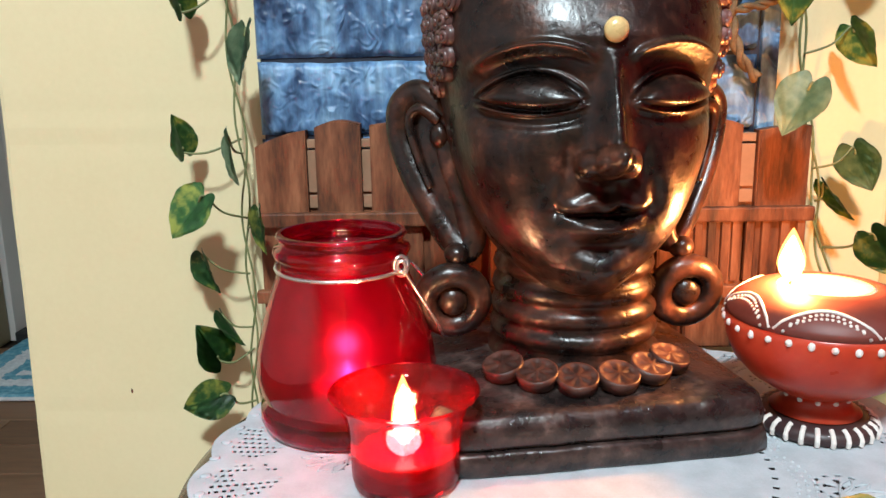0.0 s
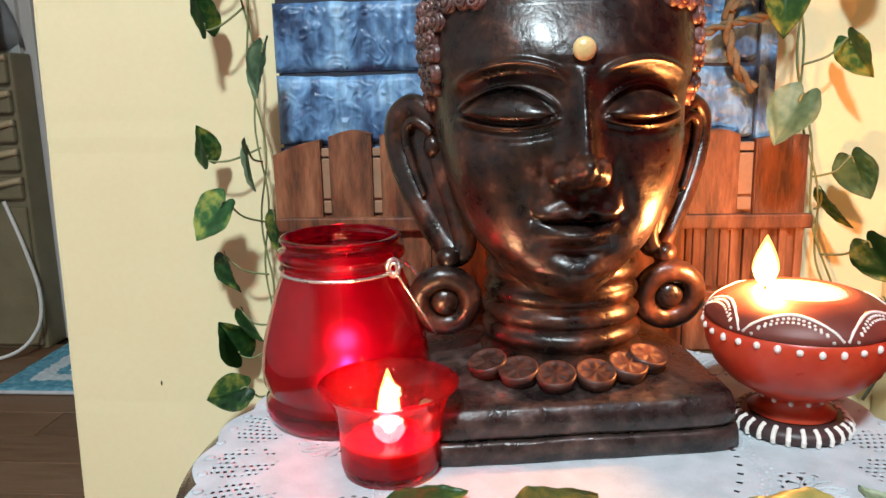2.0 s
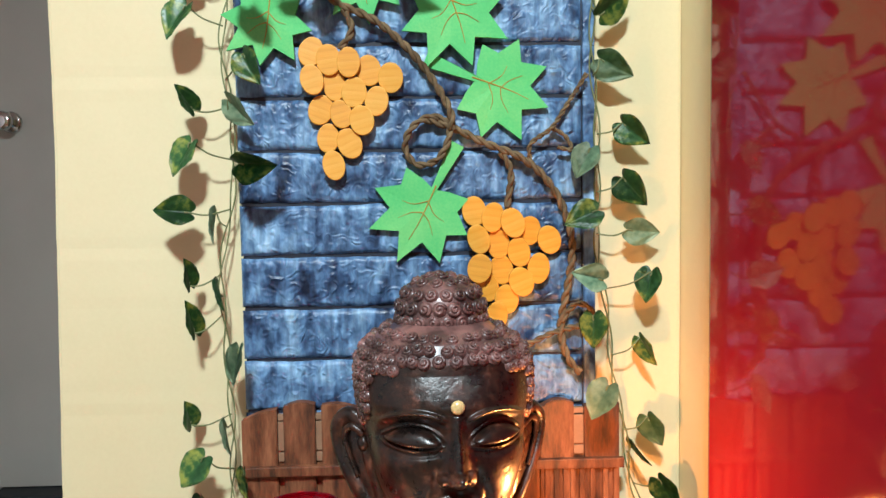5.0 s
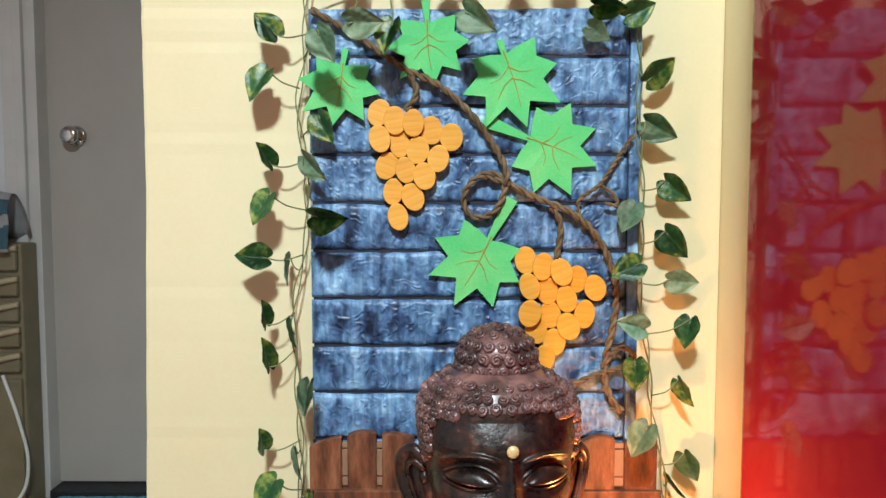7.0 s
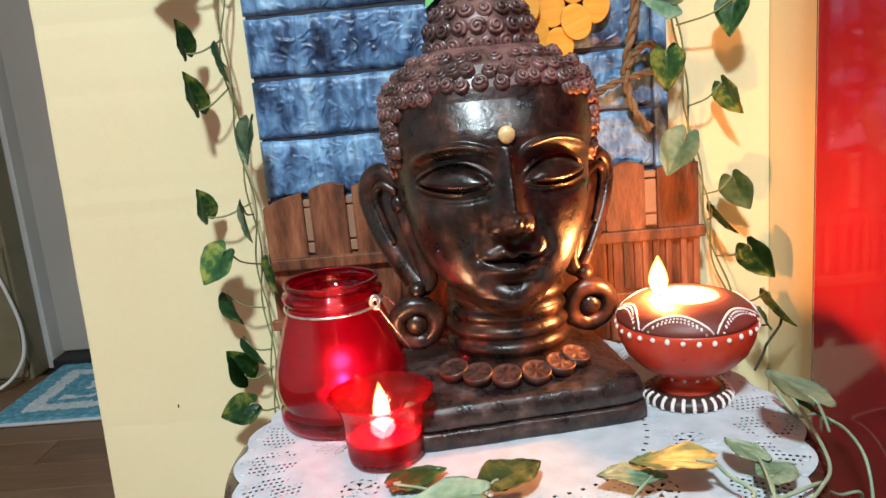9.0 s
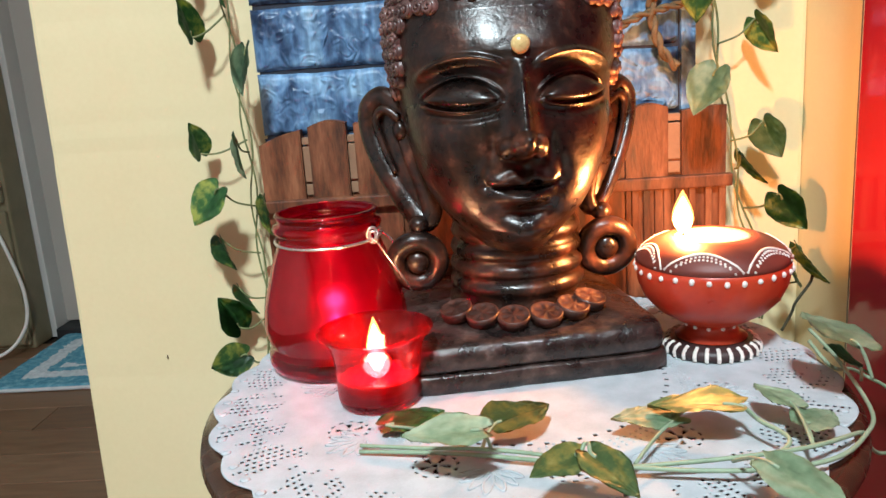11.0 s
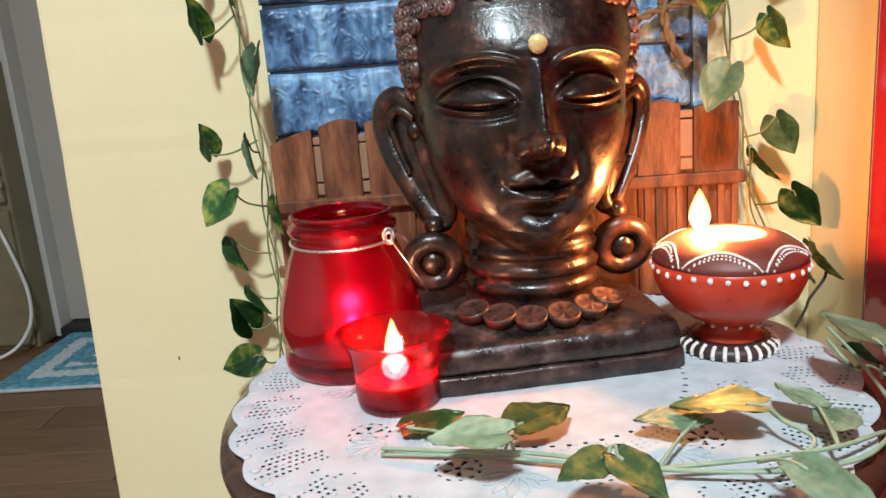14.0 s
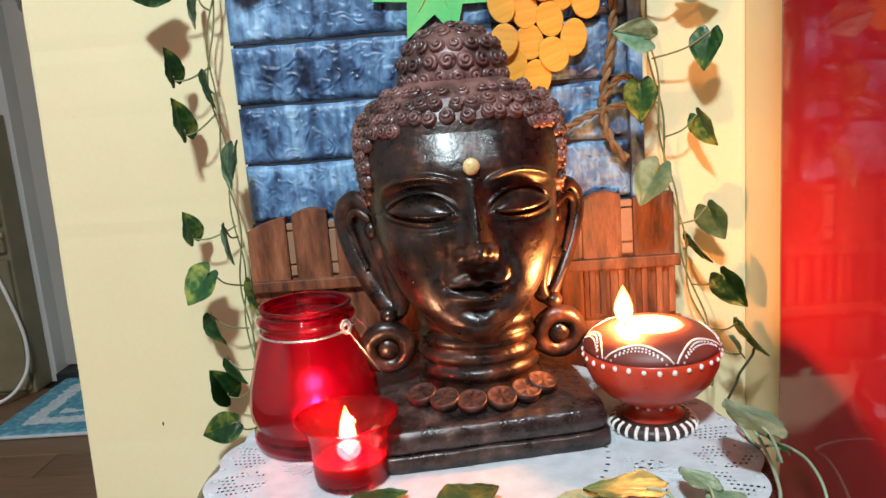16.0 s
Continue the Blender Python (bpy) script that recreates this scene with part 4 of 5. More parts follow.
def clay_lamp():
    root = thing("clay_bowl_candle", "red painted clay pedestal bowl with white dots holding a lit candle", "candle", (0.2065, 0.372, CLOTH))
    part("foot", lathe(bmesh.new(), [(0.0, 0.0), (0.030, 0.0), (0.0325, 0.002), (0.0325, 0.0055), (0.030, 0.008), (0.024, 0.0095), (0.0, 0.0095)]), CLAY_BLACK, root, "black foot with white dashes")
    part("bowl", lathe(bmesh.new(), [(0.0, 0.009), (0.024, 0.0105), (0.0190, 0.0135), (0.0170, 0.0175), (0.0182, 0.0205), (0.0255, 0.0240), (0.0360, 0.0305), (0.0445, 0.0395), (0.0490, 0.0500), (0.0507, 0.0600), (0.0503, 0.0640), (0.0490, 0.0650), (0.0, 0.060)], steps=80), CLAY, root)
    part("shoulder", lathe(bmesh.new(), [(0.0490, 0.0638), (0.0506, 0.0652), (0.0498, 0.0685), (0.0455, 0.0735), (0.0380, 0.0780), (0.0310, 0.0805), (0.0262, 0.0815), (0.0246, 0.0806), (0.0235, 0.076), (0.0, 0.075)], steps=80), CLAY_DARK, root, "maroon shoulder")
    part("wax", lathe(bmesh.new(), [(0.0, 0.0755), (0.0234, 0.0762), (0.0245, 0.0804), (0.0225, 0.0812), (0.015, 0.0806), (0.0, 0.0803)], steps=64), WAX, root, "pale cream wax")
    for k in range(30):
        dots = bmesh.new()
        a = 2 * math.pi * k / 30
        blob(dots, (0.0504 * math.cos(a), 0.0504 * math.sin(a), 0.0605 + 0.0006 * math.sin(5 * a)), (0.0019, 0.0019, 0.0021 + 0.0003 * math.sin(k * 2.3)), u=10, v=6)
        part("dot", dots, DOT_PAINT, root, "raised white painted dot")
    for k in range(12):
        dots = bmesh.new()
        a = 2 * math.pi * (k + 0.3) / 12
        blob(dots, (0.0176 * math.cos(a), 0.0176 * math.sin(a), 0.0195), (0.0016, 0.0016, 0.0016), u=8, v=6)
        part("dot", dots, DOT_PAINT, root, "raised white painted dot")
    for k in range(26):
        dash = bmesh.new()
        a = 2 * math.pi * k / 26
        tube(dash, [Vector((r * math.cos(a), r * math.sin(a), z)) for r, z in ((0.0322, 0.0012), (0.0328, 0.0040), (0.0312, 0.0070), (0.0275, 0.0088))], 0.0014, 8)
        part("dash", dash, DOT_PAINT, root, "white painted dash")
    n = 6
    for k in range(n):
        a0 = 2 * math.pi * (k + 0.5) / n - math.pi / 2 + 0.12
        arch = bmesh.new()
        for lift, r in ((1.0, 0.0009), (0.86, 0.0008), (0.7, 0.0008)):
            pts = []
            for s in range(15):
                t = s / 14
                a = a0 + (t - 0.5) * 2 * math.pi / n * (0.96 if lift == 1.0 else 0.76)
                h = lift * math.sin(math.pi * t) ** 0.6
                pts.append(Vector(((0.0503 - 0.0105 * h ** 1.5) * math.cos(a), (0.0503 - 0.0105 * h ** 1.5) * math.sin(a), 0.0666 + 0.0105 * h)))
            if lift == 1.0:
                tube(arch, pts, r, 6)
            else:
                for p in pts:
                    blob(arch, p, (0.0010, 0.0010, 0.0010), u=6, v=4)
        part("scallop", arch, DOT_PAINT, root, "white painted scallop with beads")
    flame(root, (-0.0195, 0.0, 0.0805), 0.0072, 0.029)


clay_lamp()


# ---- painted board on the wall ----
BX0, BX1, BZ0, BZ1 = -0.140, 0.246, 0.478, 1.158
board = thing("plank_board", "blue brushed plank board with crinkled relief hung on the wall", "wall board", (0, 0.556, 0))
part("backing", boxed((BX0 + 0.002, 0.004, BZ0), (BX1 - 0.001, 0.018, BZ1), 0.002), GROOVE, board, "dark navy backing")
part("side_strip", boxed((BX1 - 0.013, -0.001, BZ0), (BX1, 0.006, BZ1), 0.002), PLANK_BLUE, board)


def plank(z0, z1, seed):
    """A plank with wavy long edges, a crinkled skin and a worn top edge."""
    bm = bmesh.new()
    nx, nz = 110, 18
    x0, x1 = BX0, BX1 - 0.014
    rows = []
    for j in range(nz + 1):
        row = []
        for i in range(nx + 1):
            x = x0 + (x1 - x0) * i / nx
            lo = z0 + 0.0016 * noise.noise(Vector((x * 14, seed, 0))) + 0.001 * noise.noise(Vector((x * 60, seed, 0)))
            hi = z1 + 0.0016 * noise.noise(Vector((x * 14, seed + 7, 0))) + 0.001 * noise.noise(Vector((x * 60, seed + 7, 0)))
            t = j / nz
            z = lo + (hi - lo) * t
            edge = min(t, 1 - t, i / nx * 6, (1 - i / nx) * 6)
            y = 0.0045 if edge <= 0 else -0.0005 + 0.0045 * math.exp(-edge * 26)
            crink = noise.noise(Vector((x * 75, z * 75, seed)))
            y -= (0.0011 * (1 - abs(crink)) ** 6 + 0.0006 * noise.noise(Vector((x * 25, z * 40, seed)))) * (1 if edge > 0 else 0)
            row.append(bm.verts.new((x, y, z)))
        rows.append(row)
    for j in range(nz):
        for i in range(nx):
            bm.faces.new((rows[j][i], rows[j][i + 1], rows[j + 1][i + 1], rows[j + 1][i]))
    part("plank", bm, PLANK_BLUE, board)


z = 1.1035
plank(z + 0.0015, BZ1, 1.3)
for k in range(11):
    plank(z - 0.0565 + 0.0015, z - 0.0015, 3.1 * k + 5)
    z -= 0.0565


# picket fence glued to the foot of the board
fence = thing("picket_fence", "small brown stained wooden picket fence fixed to the board", "fence", (0, 0.548, 0))


def picket(x0, x1, zl, zr, bow):
    bm = bmesh.new()
    n = 10
    top = [Vector((x0 + (x1 - x0) * k / n, 0, zl + (zr - zl) * k / n + bow * math.sin(math.pi * k / n))) for k in range(n + 1)]
    front = [bm.verts.new((p.x, -0.006, p.z)) for p in top] + [bm.verts.new((x1, -0.006, 0.485)), bm.verts.new((x0, -0.006, 0.485))]
    face = bm.faces.new(front)
    out = bmesh.ops.extrude_face_region(bm, geom=[face])
    for v in out["geom"]:
        if isinstance(v, bmesh.types.BMVert):
            v.co.y = 0.007
    bmesh.ops.bevel(bm, geom=[e for e in bm.edges if e.verts[0].co.y < -0.005 and e.verts[1].co.y < -0.005], offset=0.0012, segments=2, affect="EDGES")
    part("picket", bm, BRONZE_FENCE, fence, smoothed=False)


for x0, x1, zl, zr, bow in ((-0.142, -0.104, 0.645, 0.657, 0.002), (-0.097, -0.063, 0.659, 0.661, 0.004), (-0.056, -0.018, 0.660, 0.656, 0.003), (-0.012, 0.026, 0.655, 0.657, 0.003),
                            (0.032, 0.068, 0.656, 0.658, 0.003), (0.074, 0.112, 0.657, 0.655, 0.004), (0.118, 0.154, 0.655, 0.657, 0.003), (0.160, 0.178, 0.655, 0.652, 0.002),
                            (0.182, 0.219, 0.652, 0.656, 0.006), (0.231, 0.269, 0.652, 0.655, 0.001)):
    picket(x0, x1, zl, zr, bow)
part("back_board", boxed((-0.139, 0.0015, 0.486), (0.268, 0.0065, 0.638), 0.001), BRONZE_FENCE, fence)
for name, zc, h in (("rail", 0.5915, 0.0065), ("rail", 0.532, 0.006)):
    part(name, boxed((-0.146, -0.013, zc - h), (0.273, -0.0055, zc + h * 0.7), 0.0015), BRONZE_FENCE, fence)
for x0, x1 in ((-0.1038, -0.0972), (-0.0628, -0.0562), (0.2195, 0.2305)):
    for z0, z1 in ((0.598, 0.608), (0.610, 0.642), (0.6435, 0.650)):
        part("gap_strip", boxed((x0, -0.001, z0), (x1, 0.006, z1), 0.0008), STRIP, fence, "pale strip in the gap")
for x in (0.186, 0.196, 0.206, 0.214, 0.224, 0.236, 0.250, 0.262):
    part("batten", boxed((x, -0.0105, 0.539), (x + 0.006, -0.0055, 0.586), 0.001), BRONZE_FENCE, fence)


# bunches of round slices
def slice_mesh():
    bm = bmesh.new()
    steps, rows = 24, []
    for r, y in ((1.0, 0.0), (1.0, -0.0040), (0.975, -0.0045), (0.92, -0.0046)):
        rows.append([bm.verts.new((0.0124 * r * math.cos(a), y, 0.0166 * r * math.sin(a))) for a in [2 * math.pi * k / steps for k in range(steps)]])
    for p, q in zip(rows, rows[1:]):
        for k in range(steps):
            bm.faces.new((p[k], p[(k + 1) % steps], q[(k + 1) % steps], q[k]))
    bm.faces.new(rows[0])
    bm.faces.new(rows[-1])
    bmesh.ops.recalc_face_normals(bm, faces=bm.faces[:])
    mesh = bpy.data.meshes.new("slice")
    bm.to_mesh(mesh)
    bm.free()
    mesh.materials.append(GRAPE)
    return mesh


SLICE = slice_mesh()
GRAPES_UPPER = [(-.058, 1.038), (-.039, 1.029), (-.018, 1.026), (.003, 1.018), (.026, 1.010), (-.057, 1.008), (-.034, 1.003), (-.013, .995), (.011, .985), (-.049, .977), (-.027, .972), (-.005, .965), (-.042, .947), (-.019, .941), (-.036, .918)]
GRAPES_LOWER = [(.113, .867), (.133, .860), (.154, .854), (.173, .845), (.194, .835), (.117, .837), (.139, .831), (.161, .822), (.118, .805), (.142, .803), (.182, .804), (.163, .790), (.126, .785), (.147, .771), (.135, .752)]
for spots, word in ((GRAPES_UPPER, "upper"), (GRAPES_LOWER, "lower")):
    bunch = thing("grape_bunch", "bunch of amber wooden slices like grapes on the " + word + " board", "decoration", (0, 0.5535, 0), group="grape bunches on the board")
    for k, (x, zz) in enumerate(spots):
        ob = new("slice", SLICE)
        ob.parent = bunch
        s = 1.0 + 0.14 * random.random()
        ob.matrix_local = pose(x, -0.0031 * (k % 3), zz, random.uniform(-4, 4), random.uniform(-24, 24), random.uniform(-4, 4)) @ Matrix.Diagonal((s * 0.95, 1, 0.93 + 0.1 * random.random(), 1))


# green foam leaves
def foam_leaf(cx, cz, size, axis, flip, stem, lift):
    root = thing("foam_leaf", "bright green lobed foam leaf with ochre veins on the board", "decoration", (cx, 0.5525 - lift, cz), group="green leaves on the board")
    lobes = ((0, 1.0), (42, 0.98), (84, 0.90), (128, 0.74), (232, 0.74), (276, 0.90), (318, 0.98))
    outline = []
    for k, (a, r) in enumerate(lobes):
        b, r2 = lobes[(k + 1) % len(lobes)]
        if b < a:
            b += 360
        outline.append((a, r * random.uniform(0.94, 1.06)))
        if a == 128:
            outline += [(150, 0.48), (172, 0.36), (174, 0.42 + stem), (186, 0.42 + stem), (188, 0.36), (210, 0.48)]
        else:
            outline.append(((a + b) / 2 + random.uniform(-3, 3), 0.60 if k in (0, 1, 5, 6) else 0.56))
    bm = bmesh.new()
    turn = radians(axis)
    pts = [(size * r * math.cos(turn + flip * radians(a)), size * r * math.sin(turn + flip * radians(a))) for a, r in outline]
    mid_f = bm.verts.new((0, -0.0042, 0))
    front = [bm.verts.new((x, -0.0036 - 0.0015 * random.random(), y)) for x, y in pts]
    back = [bm.verts.new((x, 0.0, y)) for x, y in pts]
    n = len(pts)
    for k in range(n):
        bm.faces.new((mid_f, front[k], front[(k + 1) % n]))
        bm.faces.new((front[k], back[k], back[(k + 1) % n], front[(k + 1) % n]))
    part("blade", bm, FOAM_GREEN, root, smoothed=False)
    v = bmesh.new()
    def at(a, r):
        return Vector((size * r * math.cos(turn + flip * radians(a)), -0.0045, size * r * math.sin(turn + flip * radians(a))))
    tube(v, curve_points([at(180, 0.42), at(170, 0.1), at(5, 0.3), at(0, 0.62)], 6), 0.0008, 5, taper=lambda t: 1.1 - 0.6 * t)
    for a, r in ((42, 0.50), (80, 0.40), (280, 0.40), (318, 0.50)):
        tube(v, curve_points([at(180, 0.12 if a in (80, 280) else -0.1), at(a, r * 0.5), at(a, r)], 5), 0.0006, 5, taper=lambda t: 1.1 - 0.7 * t)
    part("vein", v, VEIN, root, "painted ochre vein")


for spec in ((0.060, 0.872, 0.063, 242, 1, 0.80, 0.0), (0.137, 1.000, 0.063, -22, 1, 0.85, 0.0), (0.093, 1.082, 0.064, -72, 1, 0.2, 0.006), (0.000, 1.120, 0.055, -85, -1, 0.4, 0.003), (-0.102, 1.073, 0.053, -100, 1, 0.3, 0.003)):
    foam_leaf(*spec)

# jute vine
vine_rope = thing("jute_vine", "twisted brown jute rope curling like a vine over the board", "rope", (0, 0.5495, 0))
for pts, r in (([(-.134, 1.154), (-.082, 1.125), (-.03, 1.089), (.009, 1.07), (.041, 1.044), (.068, 1.011), (.088, .975), (.090, .955)], 0.0042),
               ([(.094, .955), (.084, .964), (.066, .968), (.047, .956), (.040, .935), (.052, .918), (.073, .922), (.085, .940), (.089, .960)], 0.0038),
               ([(.061, .966), (.094, .955), (.127, .939), (.161, .925), (.187, .905), (.207, .875), (.218, .835), (.215, .795), (.208, .758), (.206, .734), (.213, .706), (.227, .689)], 0.0042),
               ([(.142, .930), (.153, .909), (.148, .870)], 0.0038), ([(-.022, 1.082), (-.014, 1.060), (-.027, 1.040)], 0.0038),
               ([(.235, 1.012), (.213, .978), (.197, .955), (.174, .938), (.174, .920)], 0.0026), ([(.197, .955), (.212, .946), (.218, .932), (.203, .934)], 0.0024),
               ([(.208, .745), (.213, .756), (.226, .765), (.239, .757), (.236, .743), (.219, .739), (.195, .733), (.169, .721)], 0.0034)):
    bm = bmesh.new()
    rope(bm, [(x, -0.004 + 0.002 * math.sin(k * 1.7), zz) for k, (x, zz) in enumerate(pts)], r)
    part("strand", bm, JUTE, vine_rope)


# ---- artificial ivy ----
def leaf_mesh(name, mat, length, width, fold, droop, seed):
    """A heart-shaped leaf from its stalk at the origin along +x, blade in the xy plane; folded on its midrib and curled."""
    bm = bmesh.new()
    nu, nv = 14, 8
    rows = []
    for i in range(nu + 1):
        t = i / nu
        w = width * (1.08 * math.sin(math.pi * min(1.0, t * 0.86 + 0.14) ** 0.72)) ** 0.85 if t < 1 else 0.0
        w = max(w, 0.0005)
        row = []
        for j in range(-nv, nv + 1):
            s = j / nv
            back = -0.16 * length * math.exp(-(t / 0.18) ** 2) * (4 * abs(s) * (1 - abs(s)))
            x = length * t + back
            y = w * 0.5 * s
            zz = abs(y) * fold - droop * length * t * t + 0.0012 * math.sin(9 * t + 2.5 * abs(s) * 3 + seed) * abs(s) - 0.0007 * math.exp(-(s / 0.06) ** 2)
            zz += 0.0005 * math.cos(26 * (t - 0.5 * abs(s))) * min(1, abs(s) * 3)
            row.append(bm.verts.new((x, y, zz)))
        rows.append(row)
    for i in range(nu):
        for j in range(2 * nv):
            bm.faces.new((rows[i][j], rows[i + 1][j], rows[i + 1][j + 1], rows[i][j + 1]))
    bmesh.ops.solidify(bm, geom=bm.faces[:], thickness=0.0006)
    bmesh.ops.recalc_face_normals(bm, faces=bm.faces[:])
    mesh = bpy.data.meshes.new(name)
    bm.to_mesh(mesh)
    bm.free()
    smooth(mesh)
    mesh.materials.append(mat)
    return mesh


LEAVES = {}
for key, mat in (("d", LEAF_DARK), ("p", LEAF_PALE), ("y", LEAF_YELLOW)):
    LEAVES[key] = [leaf_mesh("leaf", mat, 1.0 * 0.047, 0.040, 0.25 + 0.18 * k, 0.10 + 0.08 * k, 1.7 * k) for k in range(3)]


FLAT = {key: [leaf_mesh("leaf", mat, 0.047, 0.032 + 0.003 * k, 0.05 + 0.04 * k, 0.02 + 0.04 * k, 2.3 * k) for k in range(3)]
        for key, mat in (("d", LEAF_DARK), ("p", LEAF_SPRIG), ("y", LEAF_YELLOW))}


def hang_leaf(parent, stem_bm, kind, centre, angle, size, turn, tilt, node, k):
    """A leaf whose blade faces the room; angle: where its tip points in the wall's plane; turn: how far the blade is turned
    edge-on about its midrib; tilt: how far its tip comes forward; node: where its stalk leaves the stem."""
    d = Vector((math.cos(radians(angle)), 0, math.sin(radians(angle))))
    out = Vector((0, -1, 0))
    x = (d * math.cos(radians(tilt)) + out * math.sin(radians(tilt))).normalized()
    zz = (out - x * out.dot(x)).normalized()
    zz = Matrix.Rotation(radians(turn), 3, x) @ zz
    y = zz.cross(x)
    s = size / 0.047
    root = Vector(centre) - x * size * 0.46
    m = Matrix(((x.x * s, y.x * s, zz.x * s, root.x), (x.y * s, y.y * s, zz.y * s, root.y), (x.z * s, y.z * s, zz.z * s, root.z), (0, 0, 0, 1)))
    ob = new("leaf", LEAVES[kind][k % 3])
    ob.parent = parent
    ob.matrix_local = m
    if kind != "d":
        ob["label"] = "dusty pale green leaf" if kind == "p" else "yellow splashed leaf"
    node = Vector(node)
    sag = node.lerp(root, 0.55) + Vector((0, -0.004, -0.004))
    tube(stem_bm, curve_points([node, sag, root, root + x * size * 0.15], 5), 0.0009, 6)
    return ob


def ivy(label, stem_points, leaves):
    root = thing("ivy_garland", label, "artificial plant", group="ivy garlands round the board")
    line = curve_points(stem_points, 8)
    bm = bmesh.new()
    for off in (0.0, 2.1):
        tube(bm, [p + Vector((0.0035 * math.sin(18 * p.z * 3 + off * 2), -0.002 * math.cos(40 * p.z + off), 0)) for p in line], 0.0009, 6)
    for k, (kind, x, y, zz, angle, size, turn) in enumerate(leaves):
        node = min(line, key=lambda p: abs(p.z - zz + 0.004) + 0.35 * abs(p.x - x))
        hang_leaf(root, bm, kind, (x, y, zz), angle, min(size, 0.050) * 0.80, turn, 8 + 6 * (k % 3), node, 0 if turn > 40 else k)
    part("stem", bm, VINE_STEM, root)
    return root


LEFT_UPPER = [("d", -.184, .538, 1.136, 135, .044, 10), ("d", -.194, .536, 1.070, 234, .050, 30), ("d", -.187, .538, .990, 117, .040, 58), ("d", -.193, .536, .928, 238, .050, 35),
              ("d", -.203, .532, .873, 171, .046, 20), ("p", -.165, .545, .856, 262, .044, 88), ("d", -.161, .545, .782, 276, .042, 86), ("p", -.131, .530, .974, 312, .049, 45),
              ("d", -.112, .505, .917, 351, .049, 25), ("p", -.111, .490, 1.104, 297, .050, 20), ("d", -.119, .530, 1.019, 295, .045, 20)]
LEFT_LOWER = [("d", -.189, .532, .807, 90, .040, 74), ("d", -.189, .538, .759, 98, .046, 72), ("p", -.140, .515, .712, 258, .049, 50), ("d", -.196, .540, .655, 93, .038, 64),
              ("d", -.190, .525, .598, 229, .050, 25), ("d", -.184, .540, .550, 286, .040, 40), ("d", -.187, .542, .491, 108, .047, 48), ("d", -.171, .545, .503, 300, .039, 86),
              ("d", -.192, .535, .447, 196, .045, 10), ("p", -.148, .500, .641, 278, .044, 66), ("d", -.132, .505, .589, 273, .040, 55)]
RIGHT_UPPER = [("d", .265, .545, 1.085, 38, .050, 30), ("p", .265, .545, 1.018, 327, .050, 30), ("d", .287, .550, .949, 315, .046, 28), ("p", .229, .535, .918, 240, .044, 30), ("d", .238, .535, 1.150, 20, .044, 20)]
RIGHT_LOWER = [("d", .286, .550, .887, 304, .049, 25), ("p", .297, .550, .842, 354, .044, 12), ("d", .300, .540, .784, 252, .043, 38), ("d", .300, .545, .711, 294, .043, 62),
               ("p", .307, .542, .623, 293, .045, 40), ("d", .292, .545, .598, 302, .044, 88), ("d", .311, .505, .566, 301, .047, 42), ("d", .223, .515, .860, 202, .046, 20),
               ("p", .227, .500, .799, 163, .042, 12), ("d", .231, .500, .743, 266, .042, 12), ("p", .236, .493, .671, 238, .049, 40), ("p", .316, .510, .511, 117, .031, 76), ("d", .327, .500, .520, 300, .050, 88)]
TOPS = [("p", -.068, .490, 1.128, 358, .050, 30), ("d", -.044, .500, 1.116, 249, .047, 30), ("p", .054, .490, 1.130, 320, .050, 25), ("d", .201, .520, 1.151, 350, .046, 50), ("p", .192, .540, 1.127, 325, .036, 15),
        ("d", .100, .515, 1.195, -80, .042, 10), ("d", .150, .515, 1.205, -80, .042, 10), ("p", .02, .525, 1.185, -100, .042, 20), ("d", -.02, .520, 1.205, -95, .042, 0), ("d", -.09, .525, 1.195, -120, .042, 0)]
ivy("dark green artificial ivy garland hanging down the wall", [(-.140, .553, 1.20), (-.143, .553, 1.118), (-.151, .553, 1.049), (-.145, .553, .973), (-.142, .553, .909), (-.156, .553, .837), (-.160, .553, .77), (-.155, .553, .684), (-.154, .553, .599), (-.155, .553, .538), (-.156, .553, .468), (-.158, .553, .42)], LEFT_UPPER + LEFT_LOWER)
ivy("dark green artificial ivy garland hanging beside the red panel", [(.244, .553, 1.20), (.242, .553, 1.112), (.244, .553, .999), (.249, .553, .921), (.246, .553, .85), (.255, .553, .77), (.263, .553, .706), (.276, .553, .622), (.287, .553, .561), (.301, .548, .511), (.303, .54, .46)], RIGHT_UPPER + RIGHT_LOWER)
ivy("dark green artificial ivy garland along the top of the board", [(-.142, .551, 1.172), (-.09, .551, 1.19), (-.03, .551, 1.20), (.04, .551, 1.188), (.10, .551, 1.205), (.17, .551, 1.215), (.246, .551, 1.19)], TOPS)


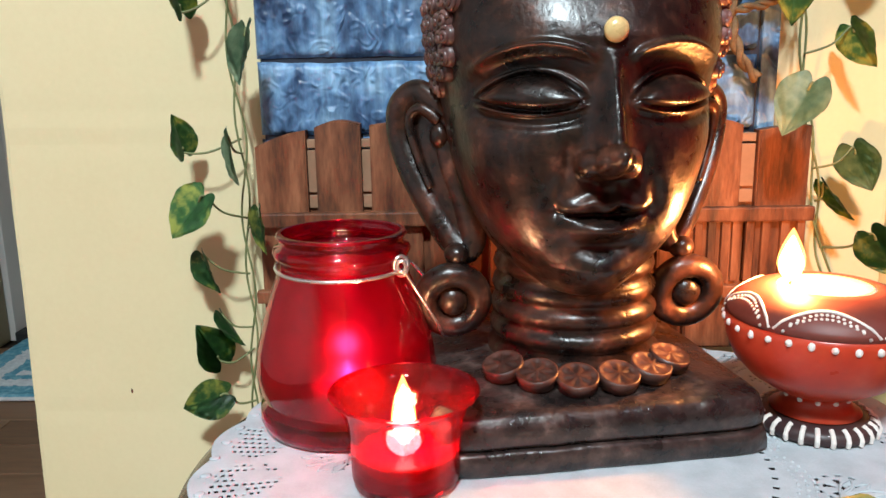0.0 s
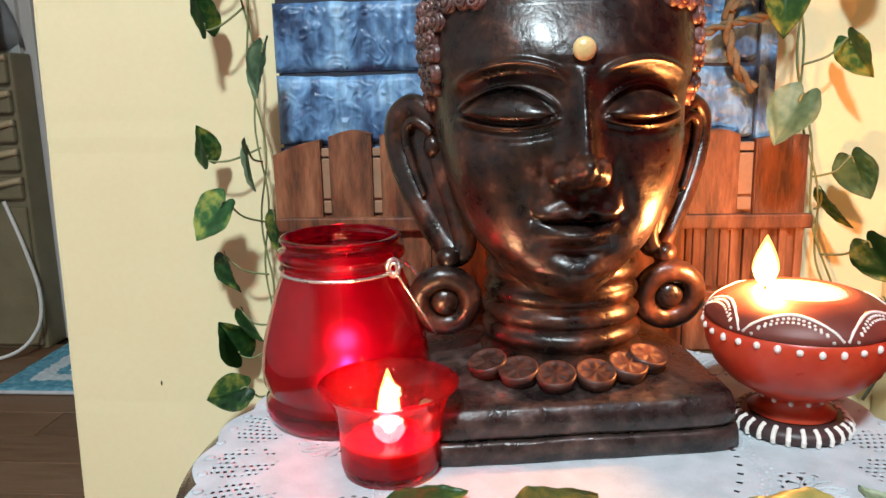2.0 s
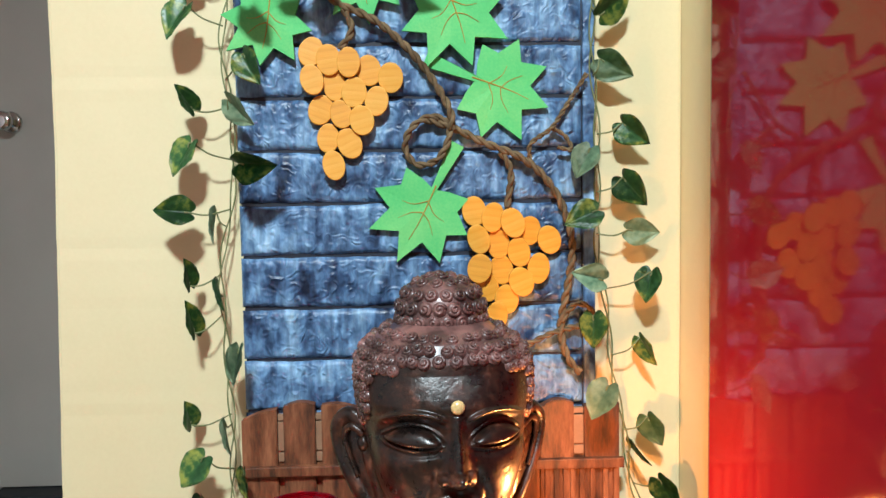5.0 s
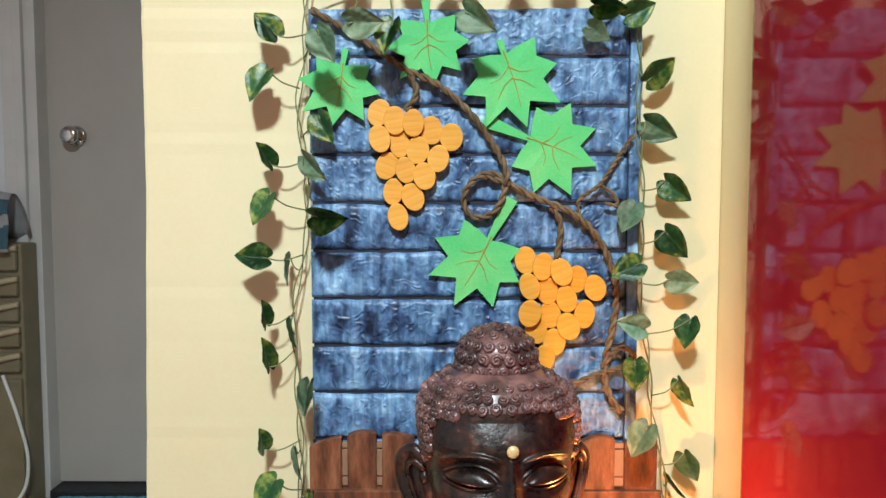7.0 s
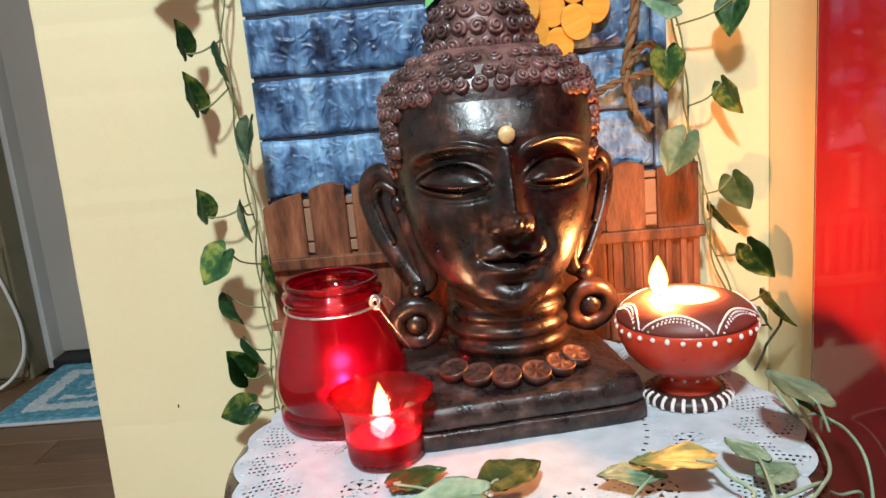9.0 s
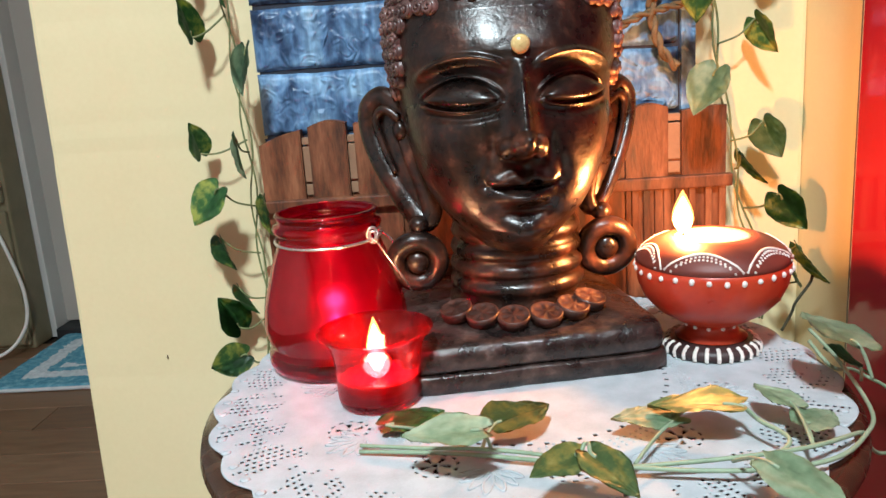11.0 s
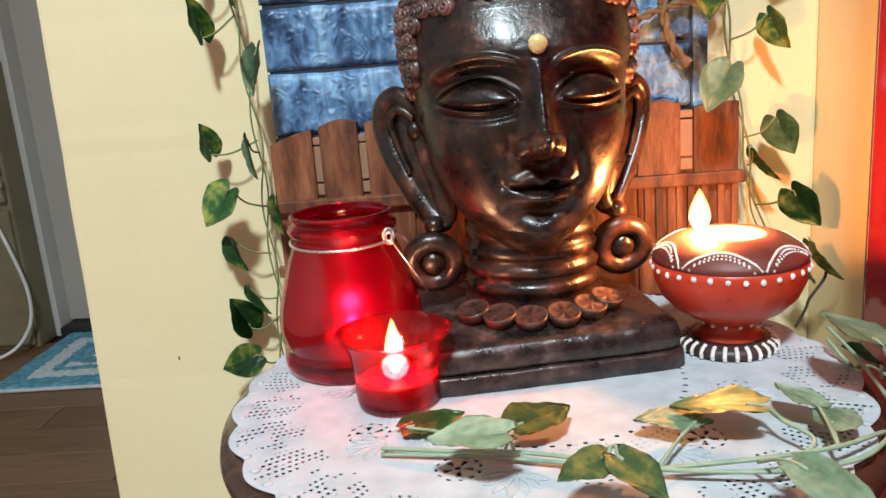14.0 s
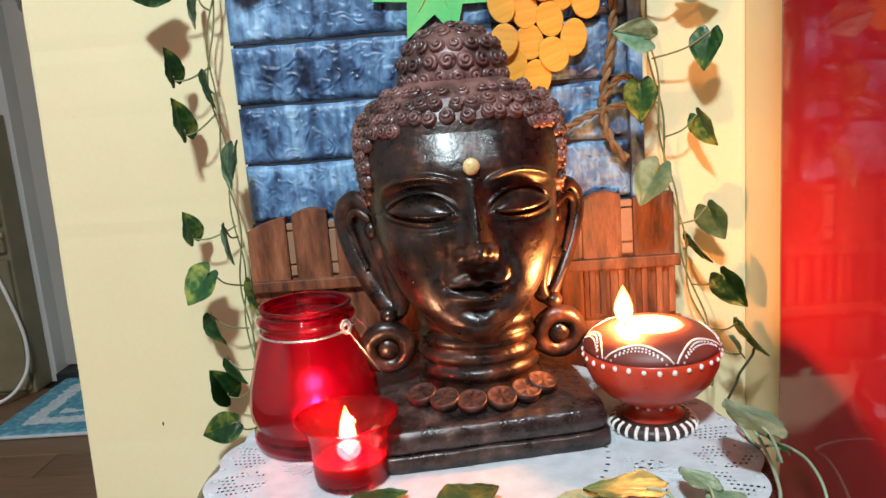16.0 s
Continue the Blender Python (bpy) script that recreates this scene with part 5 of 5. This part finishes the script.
# loose sprig lying on the lace
def lay_leaf(parent, stem_bm, kind, centre, heading, size, pitch, roll, node, k):
    x = Vector((math.cos(radians(heading)) * math.cos(radians(pitch)), math.sin(radians(heading)) * math.cos(radians(pitch)), math.sin(radians(pitch))))
    y = Matrix.Rotation(radians(roll), 3, x) @ Vector((-math.sin(radians(heading)), math.cos(radians(heading)), 0))
    zz = x.cross(y)
    s = size / 0.047
    root = Vector(centre) - x * size * 0.46
    ob = new("leaf", FLAT[kind][k % 3])
    ob.parent = parent
    ob.matrix_local = Matrix(((x.x * s, y.x * s, zz.x * s, root.x), (x.y * s, y.y * s, zz.y * s, root.y), (x.z * s, y.z * s, zz.z * s, root.z), (0, 0, 0, 1)))
    ob["label"] = {"p": "dusty pale green leaf", "y": "yellow splashed leaf", "d": "dark green leaf"}[kind]
    node = Vector(node)
    tube(stem_bm, curve_points([node, node.lerp(root, 0.5) + Vector((0, 0, 0.002)), root, root + x * size * 0.12], 5), 0.0010, 6)


sprig = thing("ivy_sprig", "pale green artificial ivy sprig lying on the lace doily", "artificial plant")
bm = bmesh.new()
for pts in ([(-.022, .243, .504), (.012, .234, .5055), (.045, .225, .508), (.073, .217, .508), (.117, .200, .508), (.172, .192, .508), (.213, .199, .508), (.240, .223, .507), (.257, .252, .507), (.268, .318, .510), (.262, .345, .520)],
            [(-.022, .239, .5025), (.030, .229, .504), (.070, .217, .505), (.105, .205, .506)],
            [(.117, .200, .508), (.165, .199, .511), (.205, .203, .513), (.240, .228, .506), (.253, .250, .490), (.280, .285, .462), (.305, .304, .449), (.312, .33, .40), (.310, .36, .36)],
            [(.262, .345, .512), (.270, .328, .500), (.296, .355, .486), (.312, .365, .475), (.313, .340, .477), (.313, .315, .468), (.311, .30, .44), (.309, .30, .40)],
            [(.172, .192, .508), (.196, .207, .514), (.188, .228, .516), (.186, .243, .516)]):
    tube(bm, curve_points(pts, 8), 0.0012, 8)
for k, (kind, c, heading, size, pitch, roll, node) in enumerate((
        ("d", (.006, .270, .506), 24, .036, 2, 4, (.030, .240, .506)), ("p", (.027, .204, .530), 176, .040, 0, -4, (.050, .225, .508)), ("y", (.067, .254, .514), 35, .039, 4, 4, (.045, .225, .508)),
        ("y", (.079, .167, .530), -150, .028, -6, -10, (.094, .180, .532)), ("y", (.102, .160, .529), -50, .029, -18, 4, (.094, .180, .532)), ("y", (.158, .240, .522), 160, .044, -2, 4, (.188, .228, .516)),
        ("p", (.134, .241, .514), 182, .036, 2, -4, (.120, .203, .508)), ("p", (.207, .256, .517), 112, .030, 5, 10, (.206, .203, .512)), ("p", (.222, .236, .512), 40, .028, 0, 6, (.206, .203, .512)),
        ("p", (.180, .150, .525), -52, .037, -10, 6, (.165, .196, .511)), ("p", (.249, .285, .543), 104, .048, 8, 14, (.262, .262, .520)), ("d", (.276, .325, .508), 100, .034, 5, 45, (.270, .29, .507)))):
    lay_leaf(sprig, bm, kind, c, heading, size, pitch, roll, node, k)
part("stem", bm, PALE_STEM, sprig, "pale green plastic stem")
hook = bmesh.new()
tube(hook, curve_points([(.305, .500, .462), (.313, .500, .478), (.316, .500, .487), (.327, .500, .503), (.329, .500, .510)], 6), 0.0013, 8)
part("twig", hook, TWIG, sprig, "dark bare twig")

# ---- floor planks ----
def plank_mesh(w, l):
    bm = boxed((-w / 2, -l / 2, -0.006), (w / 2, l / 2, 0.0), 0.001, 1)
    mesh = bpy.data.meshes.new("floor_plank")
    bm.to_mesh(mesh)
    bm.free()
    mesh.materials.append(FLOOR_WOOD)
    return mesh


PLANKS = {}
for r in range(56):
    for c in range(4):
        x0, x1 = max(-2.0, -2.27 + 0.8 * c + 0.27 * (r % 3 - 1)), min(0.346, -2.27 + 0.8 * (c + 1) + 0.27 * (r % 3 - 1))
        if x1 - x0 < 0.02:
            continue
        width = round(x1 - x0 - 0.002, 4)
        if width not in PLANKS:
            PLANKS[width] = plank_mesh(width, 0.1135)
        ob = new("floor_plank", PLANKS[width])
        ob.parent = floor
        ob.location = ((x0 + x1) / 2, -4.44 + 0.115 * r, 0.0)
